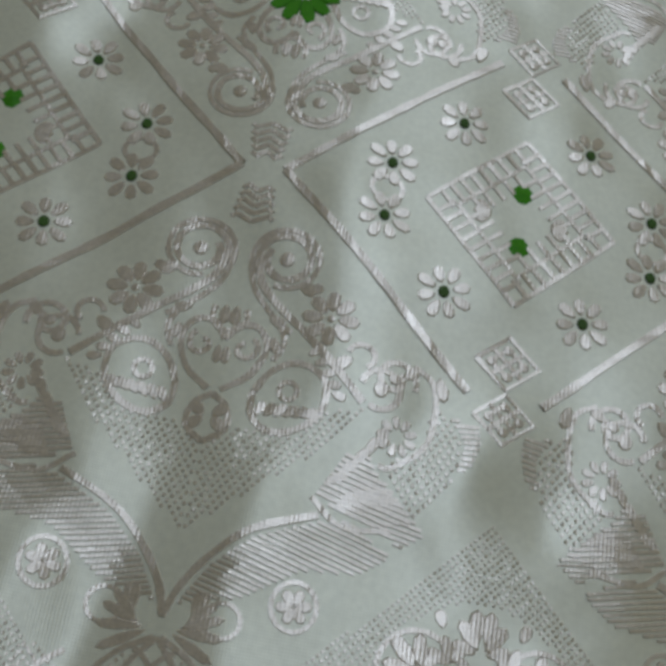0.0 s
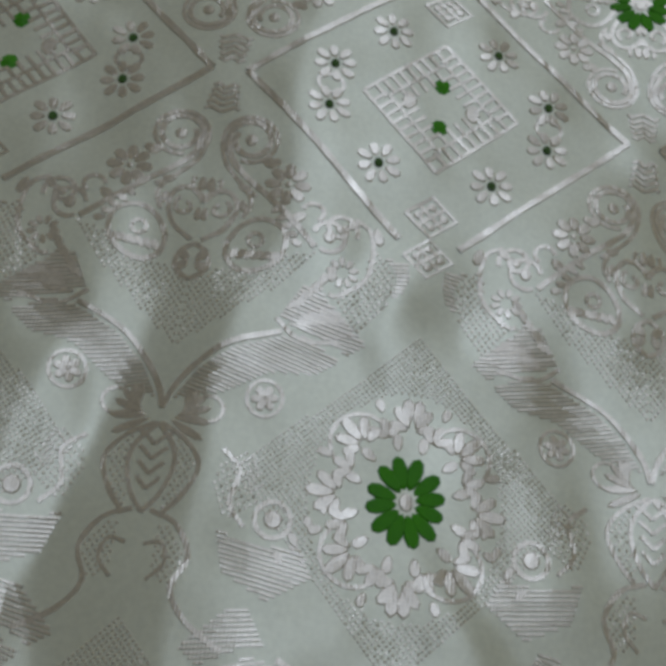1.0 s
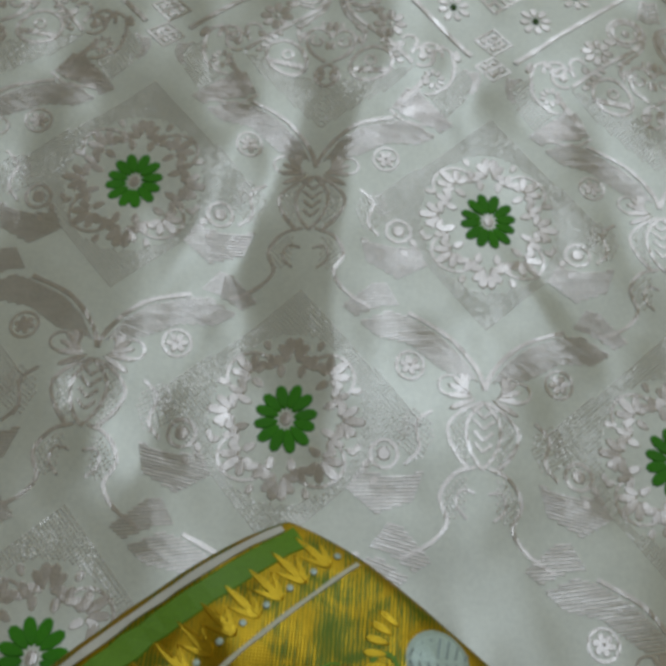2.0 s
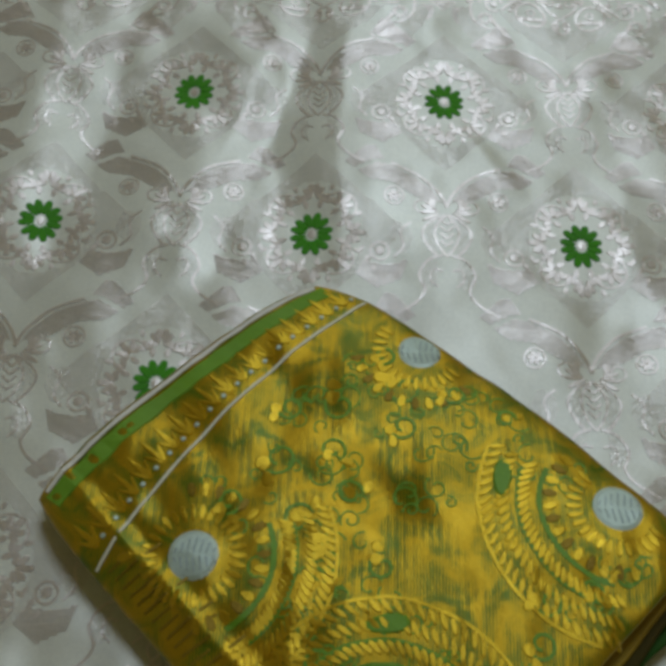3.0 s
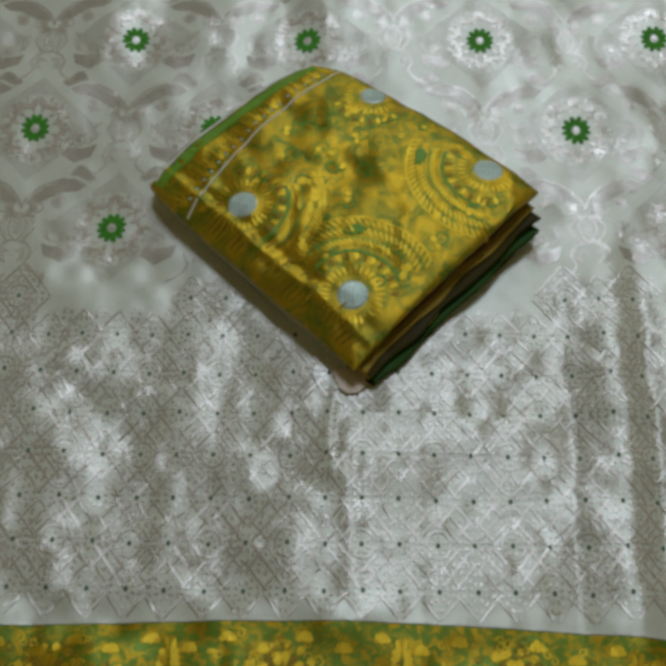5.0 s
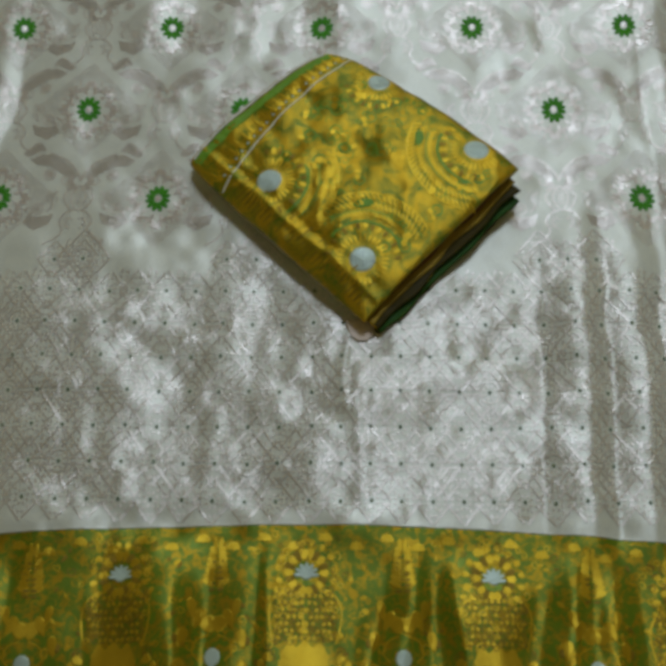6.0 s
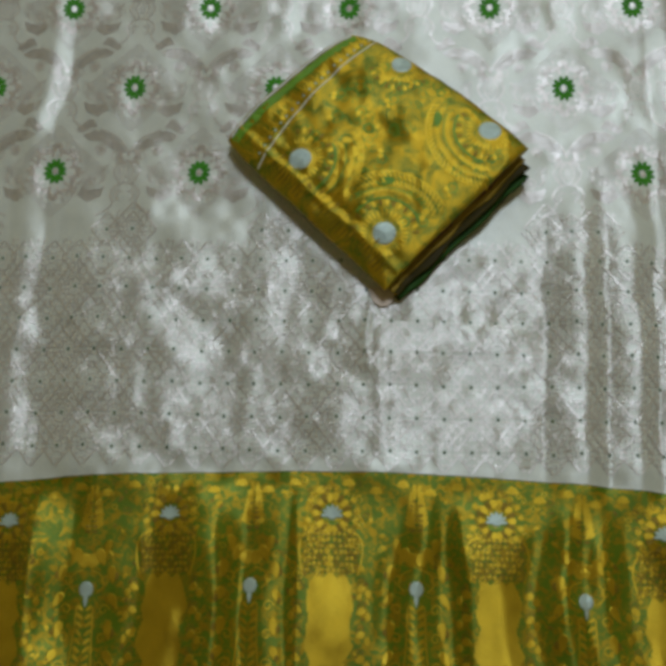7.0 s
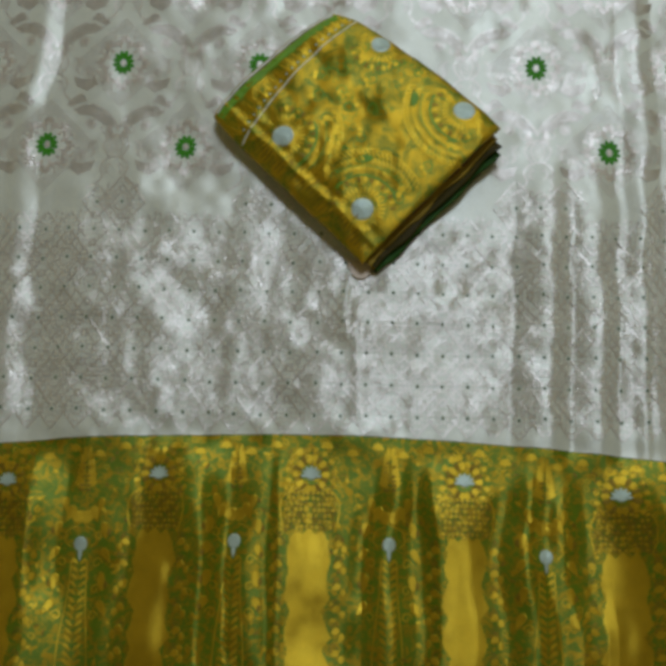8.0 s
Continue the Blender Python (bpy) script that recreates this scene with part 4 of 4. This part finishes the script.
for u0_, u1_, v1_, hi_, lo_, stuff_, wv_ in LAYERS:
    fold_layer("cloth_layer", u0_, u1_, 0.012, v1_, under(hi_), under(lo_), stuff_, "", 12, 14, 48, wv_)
fold_layer("top_layer", 0.0, 1.0, 0.0, 1.0, crown, lambda u, v: crown(u, v) * belly(u, v) + 0.001, BROCADE, "gold brocade on green silk, with soft creases", 3.0, 8.0, 90)


def face(x, y):
    u, v = unquad(x, y)
    zt = crown(u, v)
    zb = zt * belly(u, v) + 0.001
    return (zt + zb) / 2 + (zt - zb) / 2 * easing(u, v, 3.0, 8.0)


def on(u, v):
    return [tuple(p) for p in quad(np.asarray(u, float), np.asarray(v, float))]


w = Weft()
w.stroke(on(np.linspace(0.012, 0.985, 40), 0.135 + 0.085 * (1 - np.linspace(0, 1, 40)) ** 2.2), 0.0020, 0.0012)
part("selvedge_line", w.mesh("selvedge_line", SEAM, face), fold, "cream selvedge thread line across the piece")

DISCS = [(-0.0512, -0.2380), (0.0499, -0.3345), (0.1730, -0.2045), (0.0680, -0.1095)]
for k, (x, y) in enumerate(DISCS):
    w = Weft()
    w.dome(x, y, 0.0128 if k == 3 else 0.0140, 0.0128 if k == 3 else 0.0140, 0.0010, 28)
    d = part("silver_disc", w.mesh("silver_disc", DISC, face), fold, "pale silver woven disc")
    w = Weft()
    for q in range(-3, 4):
        for s in (1, -1):
            w.at(x, y, 1, s)
            w.stroke([(0.0035 * q, 0.001), (0.0035 * q + 0.0012, 0.009 - 0.0006 * q * q)], 0.0011, 0.0018)
    part("disc_stitches", w.mesh("disc_stitches", GREY_STITCH, face), d, "", "stuff")

gold, green, olive = Weft(1.2, 1.25), Weft(1.1, 1.1), Weft(1.2, 1.2)
E1, E2 = (CA - CL) / np.linalg.norm(CA - CL), (CB - CL) / np.linalg.norm(CB - CL)
for k, (x, y) in enumerate(DISCS):
    # ring of green ground and rays of gold round each disc, open to one side
    for q in range(30):
        a = 12 * q
        u, v = unquad(np.array(x + 0.03 * math.cos(radians(a))), np.array(y + 0.03 * math.sin(radians(a))))
        if not (0.04 < u < 0.96 and 0.2 < v < 0.97):
            continue
        gold.petal(x + 0.0185 * math.cos(radians(a)), y + 0.0185 * math.sin(radians(a)), a, 0.0105, 0.0028, 0.0009, 0.6)
        u, v = unquad(np.array(x + 0.042 * math.cos(radians(a))), np.array(y + 0.042 * math.sin(radians(a))))
        if 0.06 < u < 0.95 and 0.22 < v < 0.95:
            (gold if q % 2 else olive).petal(x + 0.032 * math.cos(radians(a)), y + 0.032 * math.sin(radians(a)), a + 8, 0.0095, 0.0042, 0.0008, 0.6)


def arc(c, r, a0, a1, n):
    return [(c[0] + r * math.cos(radians(a0 + (a1 - a0) * k / (n - 1))), c[1] + r * math.sin(radians(a0 + (a1 - a0) * k / (n - 1)))) for k in range(n)]


# feathered arcs that sweep round the discs
for c, a0, a1, turn in ((DISCS[1], 20, 140, 1), (DISCS[2], 150, 262, 1), (DISCS[0], -62, 25, -1)):
    for r, step in ((0.047, 1), (0.058, 1), (0.067, 1)):
        pts = arc(c, r, a0, a1, 26)
        for q, p in enumerate(pts):
            a = a0 + (a1 - a0) * q / 25
            gold.petal(p[0], p[1], a + turn * 42, 0.0105, 0.0027, 0.0009, 0.6)
    green.stroke(arc(c, 0.0425, a0, a1, 30), 0.0030, 0.0006)
    green.stroke(arc(c, 0.0545, a0 + 8, a1 - 5, 30), 0.0022, 0.0006)
    gold.stroke(arc(c, 0.0755, a0 + 4, a1 - 3, 30), 0.0018, 0.0009)
# plain green leaves
for (x, y), ang, lg in (((0.037, -0.274), 8, 0.026), ((0.110, -0.203), 84, 0.024)):
    green.petal(x, y, ang, lg, 0.0095, 0.0012, 0.6, 12)
# curls
CURL_SEED = random.Random(3)
for u, v, r in ((0.70, 0.30, 0.010), (0.62, 0.23, 0.008), (0.84, 0.36, 0.011), (0.76, 0.42, 0.008), (0.50, 0.30, 0.010), (0.42, 0.42, 0.009), (0.55, 0.45, 0.008),
                (0.60, 0.36, 0.008), (0.40, 0.52, 0.009), (0.47, 0.60, 0.008), (0.93, 0.55, 0.006), (0.66, 0.86, 0.008), (0.74, 0.90, 0.007), (0.82, 0.93, 0.006),
                (0.58, 0.90, 0.008), (0.36, 0.92, 0.009), (0.30, 0.86, 0.007), (0.22, 0.64, 0.008), (0.90, 0.44, 0.007), (0.34, 0.30, 0.008), (0.88, 0.27, 0.007)):
    p = on([u], [v])[0]
    a = CURL_SEED.uniform(0, 360)
    green.spiral(p[0], p[1], r, r * 0.35, a, 1.1, 0.0019, 0.0007)
    gold.petal(p[0] - r * 0.5, p[1], a, r * 1.0, r * 0.8, 0.0008)
    gold.petal(p[0] + r * math.cos(radians(a)), p[1] + r * math.sin(radians(a)), a + 60, r * 1.1, r * 0.6, 0.0009)
for k in range(170):
    u, v = CURL_SEED.uniform(0.24, 0.96), CURL_SEED.uniform(0.22, 0.95)
    if 0.5 < u < 0.8 and 0.62 < v < 0.9:
        continue
    p = on([u], [v])[0]
    if min(math.hypot(p[0] - x, p[1] - y) for x, y in DISCS) < 0.028:
        continue
    r = CURL_SEED.uniform(0.0035, 0.0085)
    green.spiral(p[0], p[1], r, r * 0.3, CURL_SEED.uniform(0, 360), CURL_SEED.choice((-1, 1)) * CURL_SEED.uniform(0.6, 1.2), 0.0011, 0.0005, 18)
# long rays at the left fold
for q in range(34):
    v = 0.24 + 0.72 * q / 33
    p0, p1 = on([0.03, 0.13 + 0.03 * math.sin(q * 1.7)], [v, v + 0.012])
    olive.stroke([p0, ((p0[0] + p1[0]) / 2, (p0[1] + p1[1]) / 2), p1], 0.0013, 0.0006)
# flame band beyond the selvedge
pearl = Weft()
for q in range(19):
    u = 0.05 + 0.9 * q / 18
    vs = 0.135 + 0.085 * (1 - u) ** 2.2
    p = on([u], [vs - 0.018])[0]
    a = math.degrees(math.atan2(-E2[1], -E2[0]))
    for da, lg, wd in ((0, 0.0215, 0.0058), (-24, 0.014, 0.004), (24, 0.014, 0.004)):
        gold.petal(p[0], p[1], a + da + 6, lg, wd, 0.0010, 0.4)
    pearl.dome(*on([u + 0.024], [vs - 0.028])[0], 0.0016, 0.0016, 0.0011)
band = Weft()
us = np.linspace(0.03, 0.97, 30)
band.stroke(on(us, 0.046 + 0 * us), 0.0120, 0.0010)
rim = Weft()
rim.stroke(on(us, 0.016 + 0 * us), 0.0040, 0.0016)
part("pale_rim", rim.mesh("pale_rim", LINING, face), fold, "pale turned edge of the lining")
part("silver_pearl", pearl.mesh("silver_pearl", DISC, face), fold, "", "stuff")
part("green_edge", band.mesh("green_edge", SILK, face), fold, "plain green edge of the band")
part("gold_brocade", gold.mesh("gold_brocade", GOLD, face), fold, "raised gold brocade rays, feathers and curls", "stuff")
part("green_outline", green.mesh("green_outline", SILK, face), fold, "", "stuff")
part("olive_ray", olive.mesh("olive_ray", GOLD_DARK, face), fold, "", "stuff")
# pale tag of backing that sticks out under the near corner
tag = [(CB[0] + dx, CB[1] + dy) for dx, dy in ((-0.020, 0.010), (-0.013, -0.008), (-0.006, -0.0125), (0.003, -0.0120), (0.009, -0.006), (0.012, 0.010))]
tz = [float(lie(np.array(x), np.array(y))) + 0.0035 for x, y in tag]
part("backing_tag", mesh_of("backing_tag", [(x, y, z) for (x, y), z in zip(tag, tz)] + [(x, y, z - 0.0012) for (x, y), z in zip(tag, tz)],
     [tuple(range(6)), tuple(reversed(range(6, 12)))] + [(k, k + 6, (k + 1) % 6 + 6, (k + 1) % 6) for k in range(6)], TAG, False), fold, "pale pinkish backing showing under the corner")
